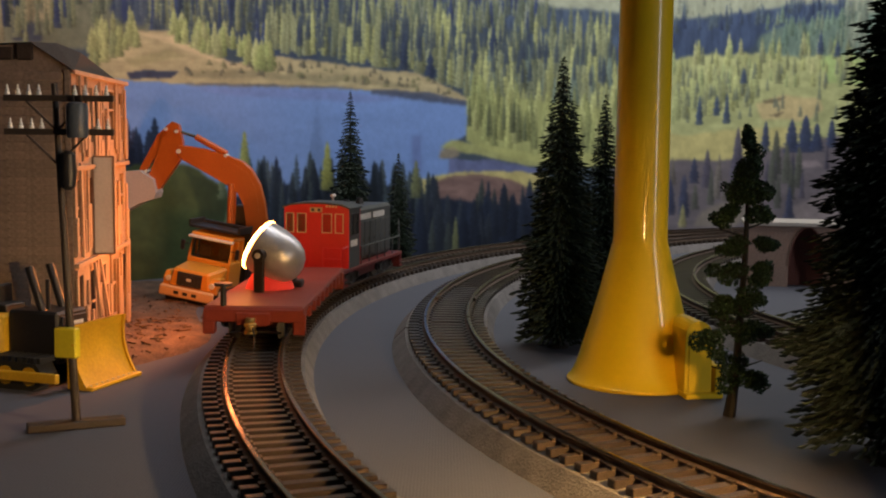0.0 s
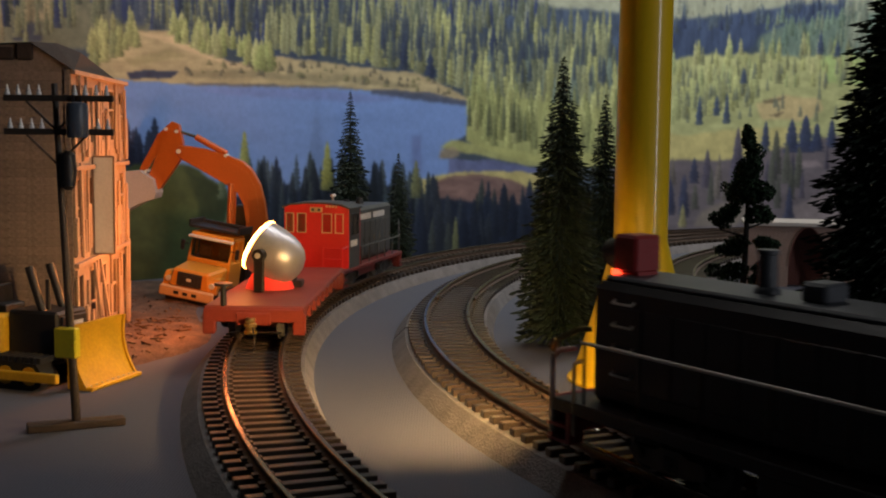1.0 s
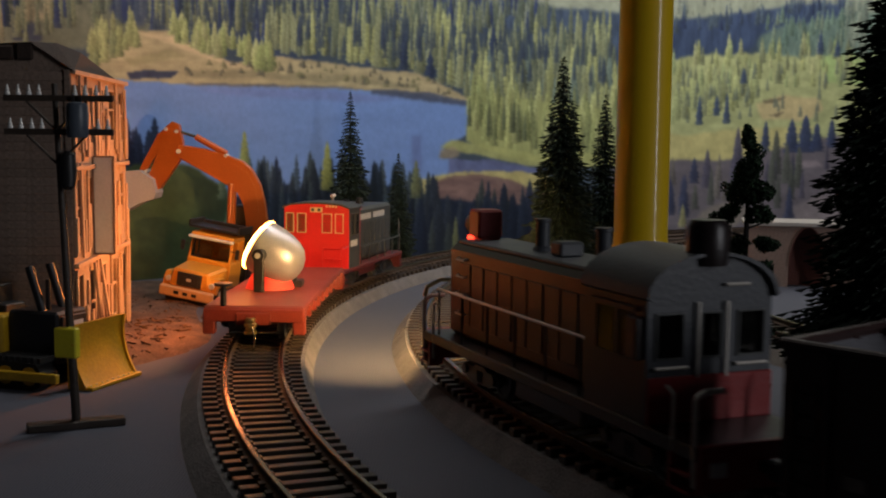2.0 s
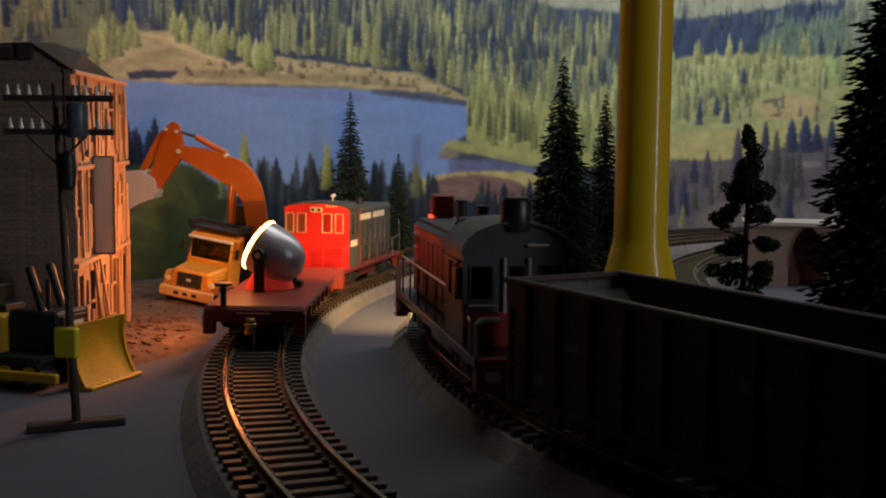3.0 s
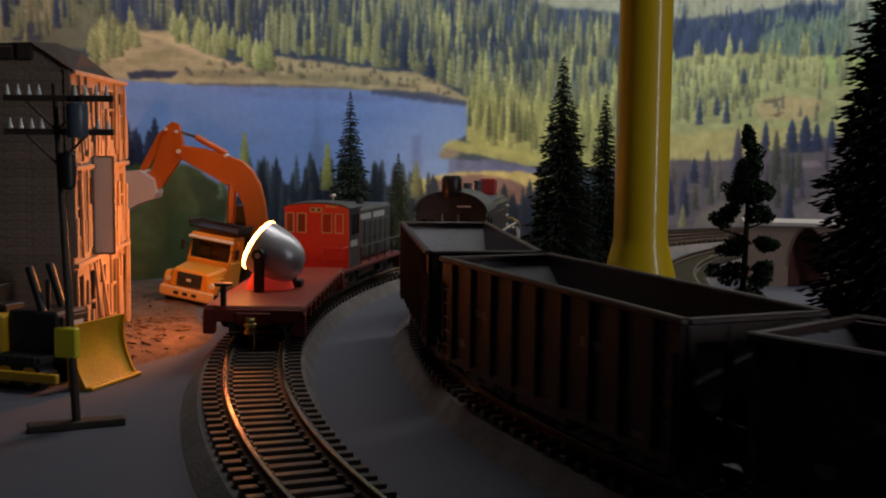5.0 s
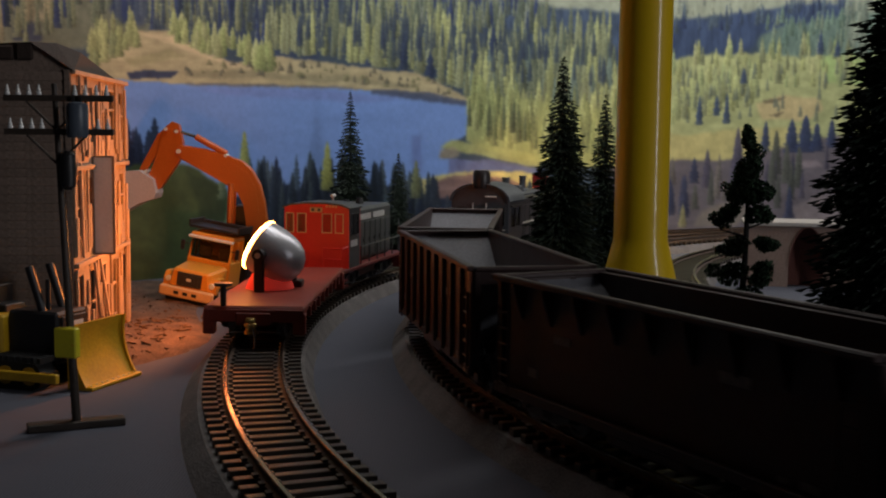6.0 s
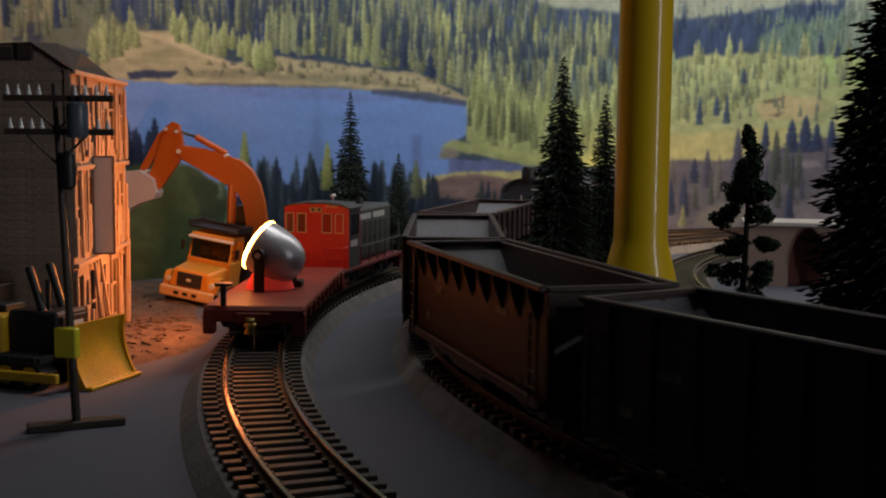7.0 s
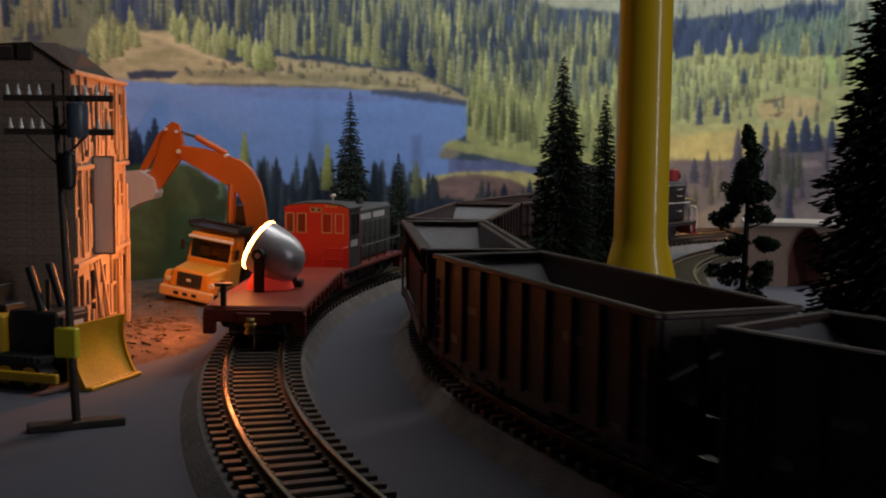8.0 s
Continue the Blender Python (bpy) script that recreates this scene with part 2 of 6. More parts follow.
class Print:
    """A landscape painted in inks on a grid of camera picture units."""

    def __init__(self, a0, a1, b0, b1, step, seed):
        self.a0, self.b0, self.step = a0, b0, step
        self.a, self.b = np.meshgrid(np.arange(a0, a1, step, dtype=float), np.arange(b0, b1, step, dtype=float))
        self.sheet = np.zeros(self.a.shape + (3,))
        self.rng = np.random.default_rng(seed)

    def noise(self, sa, sb, octaves=3):
        out, total = np.zeros(self.a.shape), 0.0
        for k in range(octaves):
            u, v = (self.a - self.a0) / sa * 2 ** k, (self.b - self.b0) / sb * 2 ** k
            g = self.rng.random((int(v.max()) + 2, int(u.max()) + 2))
            i, j = v.astype(int), u.astype(int)
            f, e = v - i, u - j
            f, e = f * f * (3 - 2 * f), e * e * (3 - 2 * e)
            w = 0.55 ** k
            out += w * ((g[i, j] * (1 - e) + g[i, j + 1] * e) * (1 - f) + (g[i + 1, j] * (1 - e) + g[i + 1, j + 1] * e) * f)
            total += w
        return out / total - 0.5

    def blur(self, m, n):
        for _ in range(n):
            p = np.pad(m, 1, mode="edge")
            m = (p[1:-1, 1:-1] * 2 + p[:-2, 1:-1] + p[2:, 1:-1] + p[1:-1, :-2] + p[1:-1, 2:]) / 6
        return m

    def area(self, points, colour, soft=2, rag=6, alpha=1.0, mottle=0.12, grain=(14, 14)):
        """A patch of colour with an uneven, soft outline."""
        a = self.a + self.noise(26, 26) * rag * 2
        b = self.b + self.noise(22, 22) * rag * 2
        inside = np.zeros(a.shape, bool)
        for (x0, y0), (x1, y1) in zip(points, points[1:] + points[:1]):
            if y0 != y1:
                inside ^= ((b < y0) != (b < y1)) & (a < x0 + (b - y0) / (y1 - y0) * (x1 - x0))
        m = self.blur(inside.astype(float), soft) * alpha
        tone = 1 + self.noise(*grain) * 2 * mottle
        self.sheet += m[..., None] * (np.array(colour)[None, None] * tone[..., None] - self.sheet)

    def tree(self, a, b, h, w, colour, fade=0.25, alpha=0.95):
        """One conifer, its foot at (a, b): brighter on its sunny side, darker and softer at its foot."""
        s = self.step
        j0, j1 = int((a - w * 1.5 - self.a0) / s), int((a + w * 1.5 - self.a0) / s) + 2
        i0, i1 = int((b - h - self.b0) / s), int((b - self.b0) / s) + 1
        j0, j1, i0, i1 = max(j0, 0), min(j1, self.a.shape[1]), max(i0, 0), min(i1, self.a.shape[0])
        if j1 <= j0 or i1 <= i0:
            return
        x, y = self.a[i0:i1, j0:j1] - a, (self.b[i0:i1, j0:j1] - b + h) / h
        rag = 1 + self.rng.uniform(-0.32, 0.32, (i1 - i0, 1))
        half = w * np.clip(y, 0, 1) ** 0.62 * rag + 0.4
        m = np.clip((half - np.abs(x)) / 1.8 + 0.4, 0, 1) * alpha * np.clip(1 - (y - 0.8) / 0.2 * fade, 0, 1)
        side = 1.0 - 0.22 * np.clip(x / (w + 0.5), -1, 1) - 0.16 * y
        tone = side * (1 + self.rng.uniform(-0.13, 0.13, x.shape))
        part_ = self.sheet[i0:i1, j0:j1]
        part_ += m[..., None] * (np.array(colour)[None, None] * tone[..., None] - part_)

    def trees(self, count, a0, a1, foot, depth, h0, h1, wide, colours, spread=0.1):
        """A stand of conifers, back rows first; foot gives the front row's base line."""
        r = self.rng
        rows = sorted((r.uniform(-depth, 0), r.uniform(a0, a1)) for _ in range(count))
        for d, a in rows:
            h = r.uniform(h0, h1)
            c = np.array(colours[r.integers(len(colours))]) * (1 + r.uniform(-spread, spread))
            self.tree(a, foot(a) + d, h, h * wide * r.uniform(0.7, 1.3), c)


def line(*points):
    """A base line through (a, b) pairs."""
    return lambda a: float(np.interp(a, [p[0] for p in points], [p[1] for p in points]))


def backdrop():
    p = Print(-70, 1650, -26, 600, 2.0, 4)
    olive, grey_olive, sunny, dull, deep, blue = (122, 128, 92), (104, 112, 86), (150, 155, 98), (84, 94, 78), (44, 56, 72), (50, 62, 96)
    tan, haze, mauve, lake, night = (150, 139, 102), (134, 140, 118), (92, 87, 90), (92, 121, 172), (33, 42, 56)
    # far slope with its tall forest
    p.sheet[:] = (58, 70, 80)
    p.area([(-80, -40), (420, -40), (300, 60), (-80, 130)], (96, 100, 80), 6, 20)
    p.trees(240, -70, 700, line((-70, 60), (300, 50), (700, 60)), 70, 45, 80, 0.10, (olive, grey_olive, dull, deep, blue))
    p.area([(200, -10), (262, -10), (262, 50), (205, 45)], blue, 6, 14, 0.6)
    p.area([(25, 48), (75, 46), (78, 78), (30, 76)], (52, 58, 74), 3, 7, 0.85)
    p.area([(20, 14), (66, 22), (100, 40), (60, 44)], (158, 146, 112), 4, 6, 0.6)
    p.trees(150, 270, 720, line((270, 70), (500, 104), (720, 125)), 46, 66, 104, 0.075, (olive, olive, grey_olive, dull, blue))
    p.area([(360, 45), (440, 70), (560, 96), (565, 108), (470, 106), (400, 84)], (48, 60, 84), 3, 10, 0.75, grain=(7, 40))
    p.trees(60, 450, 730, line((450, 100), (560, 108), (730, 130)), 18, 50, 90, 0.07, (olive, olive, grey_olive, sunny))
    p.trees(26, -60, 110, line((-60, 90), (110, 95)), 60, 40, 70, 0.11, (olive, (132, 128, 96), grey_olive))
    # far middle: blue ridge under a hazy one
    p.area([(860, -40), (1110, -40), (1110, 34), (990, 24), (930, 12)], haze, 6, 8)
    p.area([(700, -30), (830, -6), (960, 22), (1110, 28), (1110, 100), (990, 90), (890, 56), (780, 30)], (62, 76, 94), 7, 12, 0.9, 0.25, (8, 26))
    p.trees(150, 690, 960, line((690, 60), (960, 70)), 46, 30, 56, 0.10, (grey_olive, dull, blue, (112, 120, 104)))
    p.trees(190, 640, 1110, line((640, 126), (740, 140), (830, 170), (1110, 190)), 74, 60, 98, 0.085, (olive, olive, sunny, grey_olive, dull))
    for a, b, h in ((712, 128, 66), (758, 146, 52), (868, 110, 58), (880, 190, 60), (950, 190, 48), (905, 180, 40)):
        p.tree(a, b, h, 9, (46, 58, 82))
    p.trees(120, 820, 1110, line((820, 200), (1110, 240)), 60, 50, 86, 0.10, (sunny, olive, sunny, grey_olive, (96, 112, 100)))
    # right of the tower: haze, ridge, teal slope, sunlit meadows
    p.area([(1100, -40), (1660, -40), (1660, 60), (1480, 24), (1380, 24), (1100, 50)], haze, 5, 6, grain=(8, 24))
    p.trees(60, 1120, 1640, line((1120, 44), (1400, 22), (1640, 30)), 26, 14, 26, 0.14, ((118, 126, 112), (140, 145, 122)))
    p.area([(1090, 52), (1250, 38), (1380, 16), (1500, 14), (1450, 46), (1340, 66), (1310, 96), (1090, 120)], (58, 72, 96), 5, 9, 0.95, 0.25, (8, 30))
    p.trees(60, 1110, 1480, line((1110, 70), (1300, 60), (1480, 30)), 22, 16, 34, 0.12, ((66, 80, 98), (76, 90, 98), (50, 62, 88)))
    p.area([(1335, 66), (1450, 34), (1520, 28), (1660, 40), (1660, 125), (1480, 112), (1330, 106)], (98, 118, 102), 6, 9, 0.9, 0.2, (8, 22))
    p.trees(50, 1340, 1500, line((1340, 104), (1500, 106)), 60, 18, 36, 0.13, ((104, 126, 106), (88, 110, 96), (114, 128, 104)))
    p.trees(70, 1480, 1640, line((1480, 100), (1640, 120)), 70, 30, 50, 0.12, ((122, 132, 112), (108, 120, 104)))
    p.area([(1090, 118), (1300, 98), (1480, 104), (1660, 120), (1660, 250), (1400, 262), (1290, 286), (1090, 292)], (148, 153, 102), 3, 7, 1, 0.13, (16, 10))
    p.area([(1440, 104), (1500, 100), (1545, 118), (1540, 152), (1450, 148)], (140, 162, 98), 4, 6, 0.9)
    p.trees(150, 1110, 1660, line((1110, 190), (1300, 160), (1660, 170)), 62, 20, 44, 0.13, (sunny, (136, 148, 98), olive, (158, 160, 108)))
    p.area([(1330, 186), (1380, 170), (1440, 176), (1450, 200), (1420, 214), (1340, 212)], (168, 152, 106), 3, 5, 0.9)
    p.area([(1340, 180), (1385, 172), (1380, 179), (1344, 186)], (96, 88, 66), 1, 3, 0.8)
    p.area([(1350, 206), (1384, 198), (1372, 208)], (92, 84, 66), 1, 2, 0.8)
    p.area([(1090, 240), (1250, 238), (1320, 228), (1440, 226), (1400, 256), (1290, 284), (1090, 288)], (164, 156, 98), 3, 6, 0.9)
    p.trees(50, 1180, 1330, line((1180, 222), (1330, 190)), 30, 32, 56, 0.12, (sunny, olive, (150, 158, 104)))
    for a, b, h in ((1232, 222, 50), (1280, 220, 52), (1262, 206, 34), (1308, 150, 26), (1440, 100, 40), (1470, 104, 26)):
        p.tree(a, b, h, 6, (62, 76, 98))
    # near mauve slope at the far right
    p.area([(1080, 290), (1290, 282), (1380, 262), (1480, 240), (1660, 232), (1660, 520), (1080, 520)], mauve, 3, 6, 1, 0.13, (34, 14))
    for a, b, h, w in ((1396, 270, 58, 13), (1420, 270, 64, 15), (1440, 268, 48, 12), (1350, 268, 52, 8), (1466, 262, 50, 9), (1500, 260, 44, 8)):
        p.tree(a, b, h, w, (56, 66, 92))
    p.area([(1240, 372), (1290, 355), (1330, 372), (1300, 400), (1230, 400)], (118, 112, 96), 4, 7, 0.7)
    p.area([(1400, 372), (1450, 345), (1520, 352), (1560, 392), (1420, 396)], (118, 110, 108), 4, 8, 0.8)
    p.area([(1400, 288), (1440, 284), (1452, 294), (1410, 298)], (124, 114, 116), 2, 4, 0.8)
    p.trees(44, 1180, 1640, line((1180, 380), (1640, 380)), 84, 34, 76, 0.12, ((66, 68, 82), (80, 84, 74), (74, 72, 84), (100, 96, 88)))
    for a, b, h in ((1210, 384, 74), (1226, 324, 44), (1396, 388, 58), (1186, 380, 60)):
        p.tree(a, b, h, 9, (58, 64, 84))
    p.tree(1208, 402, 40, 7, (132, 130, 86))
    # shaded gaps among the sunlit trees
    for _ in range(150):
        a = p.rng.uniform(260, 1100)
        b = 60 + max(0, a - 480) * 0.16 + p.rng.uniform(-50, 20)
        p.tree(a, b, p.rng.uniform(30, 56), p.rng.uniform(2.5, 5), (54, 66, 84), alpha=0.7)
    for _ in range(50):
        p.tree(p.rng.uniform(1190, 1540), p.rng.uniform(130, 220), p.rng.uniform(14, 30), p.rng.uniform(2, 4), (96, 106, 92), alpha=0.7)
    # shore meadow and its bushes
    p.area([(150, 134), (180, 96), (236, 58), (300, 60), (352, 92), (410, 116), (480, 104), (570, 112), (650, 124), (735, 132), (790, 158), (840, 186), (700, 168), (560, 156), (330, 152), (150, 150)], tan, 2, 5, 1, 0.12, (22, 7))
    p.area([(240, 60), (330, 74), (400, 112), (460, 126), (400, 122), (340, 96), (300, 82)], (178, 160, 120), 2, 4, 0.7)
    p.area([(220, 108), (300, 92), (330, 100), (240, 122)], (128, 124, 84), 3, 5, 0.6)
    p.trees(34, 160, 245, line((160, 128), (245, 96)), 44, 26, 48, 0.2, ((128, 134, 84), (112, 120, 80), (140, 144, 92)))
    p.trees(60, 300, 480, line((300, 76), (360, 100), (480, 136)), 26, 26, 50, 0.2, ((140, 148, 92), (128, 140, 84), (150, 156, 104)))
    p.area([(330, 128), (470, 132), (600, 136), (740, 152), (730, 158), (560, 146), (330, 140)], (106, 104, 78), 2, 6, 0.5)
    for _ in range(70):
        a = p.rng.uniform(330, 800)
        b = 128 + max(0, a - 560) * 0.13 + p.rng.uniform(-9, 16)
        p.tree(a, b, p.rng.uniform(5, 13), p.rng.uniform(2, 6), (112, 112, 78) if p.rng.random() < 0.5 else (92, 90, 74), alpha=0.75)
    # lake
    p.area([(190, 142), (330, 151), (480, 155), (600, 158), (740, 172), (826, 186), (824, 240), (786, 262), (776, 280), (860, 290), (950, 300), (905, 330), (420, 356), (190, 400)], lake, 1, 1.5, 1, 0.05, (120, 30))
    p.area([(330, 156), (560, 160), (720, 176), (640, 184), (400, 172)], (96, 108, 156), 5, 4, 0.5)
    p.area([(655, 160), (760, 166), (828, 182), (826, 190), (740, 180), (655, 168)], (66, 74, 92), 2, 2, 0.9)
    p.area([(228, 130), (270, 127), (318, 130), (306, 141), (232, 142)], (50, 56, 76), 1, 2, 0.95)
    p.area([(330, 149), (600, 154), (656, 162), (600, 160), (330, 154)], (104, 100, 92), 1, 2, 0.7)
    p.area([(728, 240), (744, 240), (744, 310), (728, 310)], (78, 92, 138), 5, 5, 0.6)
    # sunlit reeds across the lake
    p.area([(824, 176), (900, 176), (1110, 200), (1110, 296), (940, 288), (880, 274), (822, 250)], (134, 140, 86), 2, 5, 1, 0.14, (6, 40))
    p.trees(120, 832, 1110, line((832, 246), (900, 272), (1110, 284)), 60, 40, 74, 0.10, ((146, 152, 92), (130, 138, 84), (112, 120, 76), (150, 156, 100)))
    p.trees(16, 826, 1000, line((826, 238), (1000, 270)), 20, 44, 60, 0.07, ((92, 98, 66), (84, 92, 66)))
    p.area([(778, 262), (800, 248), (880, 262), (960, 276), (1110, 272), (1110, 298), (930, 294), (850, 278)], (140, 144, 86), 2, 4, 0.9)
    p.area([(776, 268), (800, 262), (816, 272), (800, 282), (776, 280)], (128, 118, 96), 2, 3, 0.8)
    p.area([(792, 282), (870, 284), (950, 298), (1010, 304), (900, 312), (792, 310)], (82, 90, 124), 2, 3, 0.95)
    # brown knoll and the dark near woods
    p.area([(716, 322), (800, 306), (860, 304), (940, 306), (1000, 320), (1000, 350), (716, 350)], (156, 148, 92), 2, 4)
    p.area([(760, 326), (800, 312), (850, 310), (900, 318), (940, 336), (1000, 345), (1000, 480), (760, 480)], (104, 84, 78), 2, 4, 1, 0.2, (26, 10))
    p.area([(190, 370), (430, 350), (560, 332), (700, 330), (760, 352), (900, 362), (1000, 380), (1000, 620), (190, 620)], night, 3, 7, 1, 0.2, (10, 30))
    p.trees(26, 440, 700, line((440, 350), (700, 350)), 10, 44, 70, 0.13, ((60, 76, 88), (72, 84, 88), (52, 66, 76)))
    p.trees(110, 430, 770, line((430, 400), (770, 420)), 60, 42, 84, 0.12, (night, (40, 50, 60), (30, 40, 48), (54, 66, 70)))
    p.trees(60, 740, 1000, line((740, 455), (1000, 450)), 60, 50, 100, 0.13, (night, (42, 50, 58), (52, 60, 58), (34, 42, 54)))
    for a, b, h, w in ((432, 312, 78, 11), (578, 336, 84, 11), (735, 350, 66, 10), (806, 450, 66, 7)):
        p.tree(a, b, h, w, (128, 134, 66) if b < 340 else (96, 102, 68))
    p.trees(14, 222, 280, line((222, 300), (280, 300)), 10, 52, 92, 0.16, ((38, 46, 66), (32, 42, 58)))
    p.area([(215, 310), (236, 292), (300, 286), (345, 300), (398, 336), (416, 400), (412, 620), (215, 640)], (64, 76, 44), 3, 5, 1, 0.16, (26, 20))
    p.area([(330, 300), (395, 330), (410, 420), (360, 400)], (46, 58, 38), 5, 8, 0.7)
    for a, b, h, w in ((392, 352, 50, 8), (404, 420, 56, 11), (448, 370, 50, 9)):
        p.tree(a, b, h, w, (88, 104, 76))
    # the print is a little soft
    p.sheet = np.stack([p.blur(p.sheet[..., k], 1) for k in range(3)], -1)
    p.sheet *= (1 + p.noise(5, 7, 2) * 0.06)[..., None]
    grey = p.sheet.mean(-1, keepdims=True)
    p.sheet = np.clip((grey + (p.sheet - grey) * 0.84 + (0, 0, 3) - 96) * 1.12 + 96, 6, 255)
    c = p.sheet / 255
    c = np.where(c < 0.04045, c / 12.92, ((c + 0.055) / 1.055) ** 2.4) * INK

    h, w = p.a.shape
    # Grid points are cast onto the board along the camera's view.
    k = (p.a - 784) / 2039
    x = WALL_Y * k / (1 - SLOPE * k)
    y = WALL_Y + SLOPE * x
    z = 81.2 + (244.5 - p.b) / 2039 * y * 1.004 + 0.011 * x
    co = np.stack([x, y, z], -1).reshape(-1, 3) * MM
    n = np.arange(h * w).reshape(h, w)
    quads = np.stack([n[:-1, :-1], n[1:, :-1], n[1:, 1:], n[:-1, 1:]], -1).reshape(-1, 4)
    me = bpy.data.meshes.new("backdrop")
    me.vertices.add(h * w)
    me.vertices.foreach_set("co", co.ravel())
    me.loops.add(quads.size)
    me.loops.foreach_set("vertex_index", quads.ravel())
    me.polygons.add(len(quads))
    me.polygons.foreach_set("loop_start", np.arange(0, quads.size, 4))
    me.update(calc_edges=True)
    layer = me.color_attributes.new("ink", "FLOAT_COLOR", "POINT")
    layer.data.foreach_set("color", np.concatenate([c.reshape(-1, 3), np.ones((h * w, 1))], 1).ravel())
    me.materials.append(ink("photo_print_inks"))
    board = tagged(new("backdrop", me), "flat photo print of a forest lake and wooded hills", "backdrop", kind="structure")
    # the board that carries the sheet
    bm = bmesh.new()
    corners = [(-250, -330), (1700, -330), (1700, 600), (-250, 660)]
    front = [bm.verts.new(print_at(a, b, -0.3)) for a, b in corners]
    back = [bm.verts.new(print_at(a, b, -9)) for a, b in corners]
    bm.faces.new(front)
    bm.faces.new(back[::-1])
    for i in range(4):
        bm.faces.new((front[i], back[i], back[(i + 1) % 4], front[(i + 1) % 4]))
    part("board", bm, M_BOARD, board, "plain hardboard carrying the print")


INK = 1.36
M_BOARD = mat("olive_painted_hardboard", (0.16, 0.17, 0.12), 0.7, vary=0.2, scale=10)
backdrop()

# ---- the room beyond the layout ----
def room():
    spec = (("wall_south", (-1.4, -1.32, -0.95, 2.2, -1.3, 1.45)), ("wall_west", (-1.42, -1.3, -0.95, -1.4, 2.3, 1.45)), ("wall_east", (2.2, -1.3, -0.95, 2.22, 2.3, 1.45)),
            ("wall_north", (-1.4, 2.3, -0.95, 2.2, 2.32, 1.45)), ("floor", (-1.4, -1.3, -0.97, 2.2, 2.3, -0.95)), ("ceiling", (-1.4, -1.3, 1.45, 2.2, 2.3, 1.47)))
    for name, b in spec:
        bm = bmesh.new()
        box(bm, *[c / MM for c in b])
        tagged(part(name, bm, M_ROOM), "plain dim room surface in grey paint", name.split("_")[0], kind="structure")


room()

# ---- tower ----
M_SEAM = mat("yellow_gloss_paint_darker", (0.70, 0.40, 0.01), 0.35, vary=0.12, scale=25)


def water_tower():
    t = thing("water_tower", mm(66, 384, 0), "yellow painted water tower with a flared conical base", "water tower")
    bm = bmesh.new()
    lathe(bm, [(23.2, 0), (23.5, 0.5), (23.4, 1.1), (22.6, 1.7), (21.2, 4), (19, 10.5), (15.6, 22), (12.4, 34), (9.6, 45.5), (9.15, 47.2), (8.95, 49), (8.6, 160), (8.8, 163), (14, 172), (25, 186)], 72)
    part("stem", bm, M_YELLOW, t, smooth=True)
    door = part("door_housing", arch_box(8.8, 24.5, 16, 10), M_YELLOW, t, "arched yellow door housing", at=mm(13.8, -17.5, 0, 0, 0, 9))
    bm = bmesh.new()
    prism(bm, arch_outline(6.4, 21.5, 7), -0.35, 0.35)
    part("door", bm, M_YELLOW, door, at=mm(0, -7.9, 0.5))
    bm = bmesh.new()
    box(bm, -6.2, -10.5, 0, 6.2, 2, 1.8, 0.3)
    box(bm, 3.8, -9, 1.5, 6.4, 1, 10.5, 0.4)
    part("step", bm, M_YELLOW, t, at=mm(15.2, -17.0, 0, 0, 0, 9))


def arch_outline(w, h, n=7):
    r = w / 2
    return [(-r, 0)] + [(-r * math.cos(math.pi * i / n), h - r + r * math.sin(math.pi * i / n)) for i in range(n + 1)] + [(r, 0)]


def arch_box(w, h, depth, n=7):
    bm = bmesh.new()
    prism(bm, arch_outline(w, h, n), -depth / 2, depth / 2)
    return bm


water_tower()

# ---- trees ----
def frond(bm, a, direction, length, width, droop, rnd):
    """A flat, saw-edged branch of needles with some depth."""
    side = Vector((-direction.y, direction.x, 0))
    n = max(3, int(length / 3.2))
    for s in (-1, 1):
        for i in range(n):
            f0, f1 = i / n, (i + 1.15) / n
            p0 = a + direction * length * f0 + Vector((0, 0, -droop * f0 * f0))
            p1 = a + direction * length * min(f1, 1.05) + Vector((0, 0, -droop * f1 * f1)) + side * s * width * (1.15 - f0 * 0.8) * rnd.uniform(0.7, 1.2)
            p2 = a + direction * length * min(f0 + 0.62 / n, 1) + Vector((0, 0, -droop * f1 * f1 - 0.35))
            bm.faces.new([bm.verts.new(p) for p in (p0, p1, p2)])


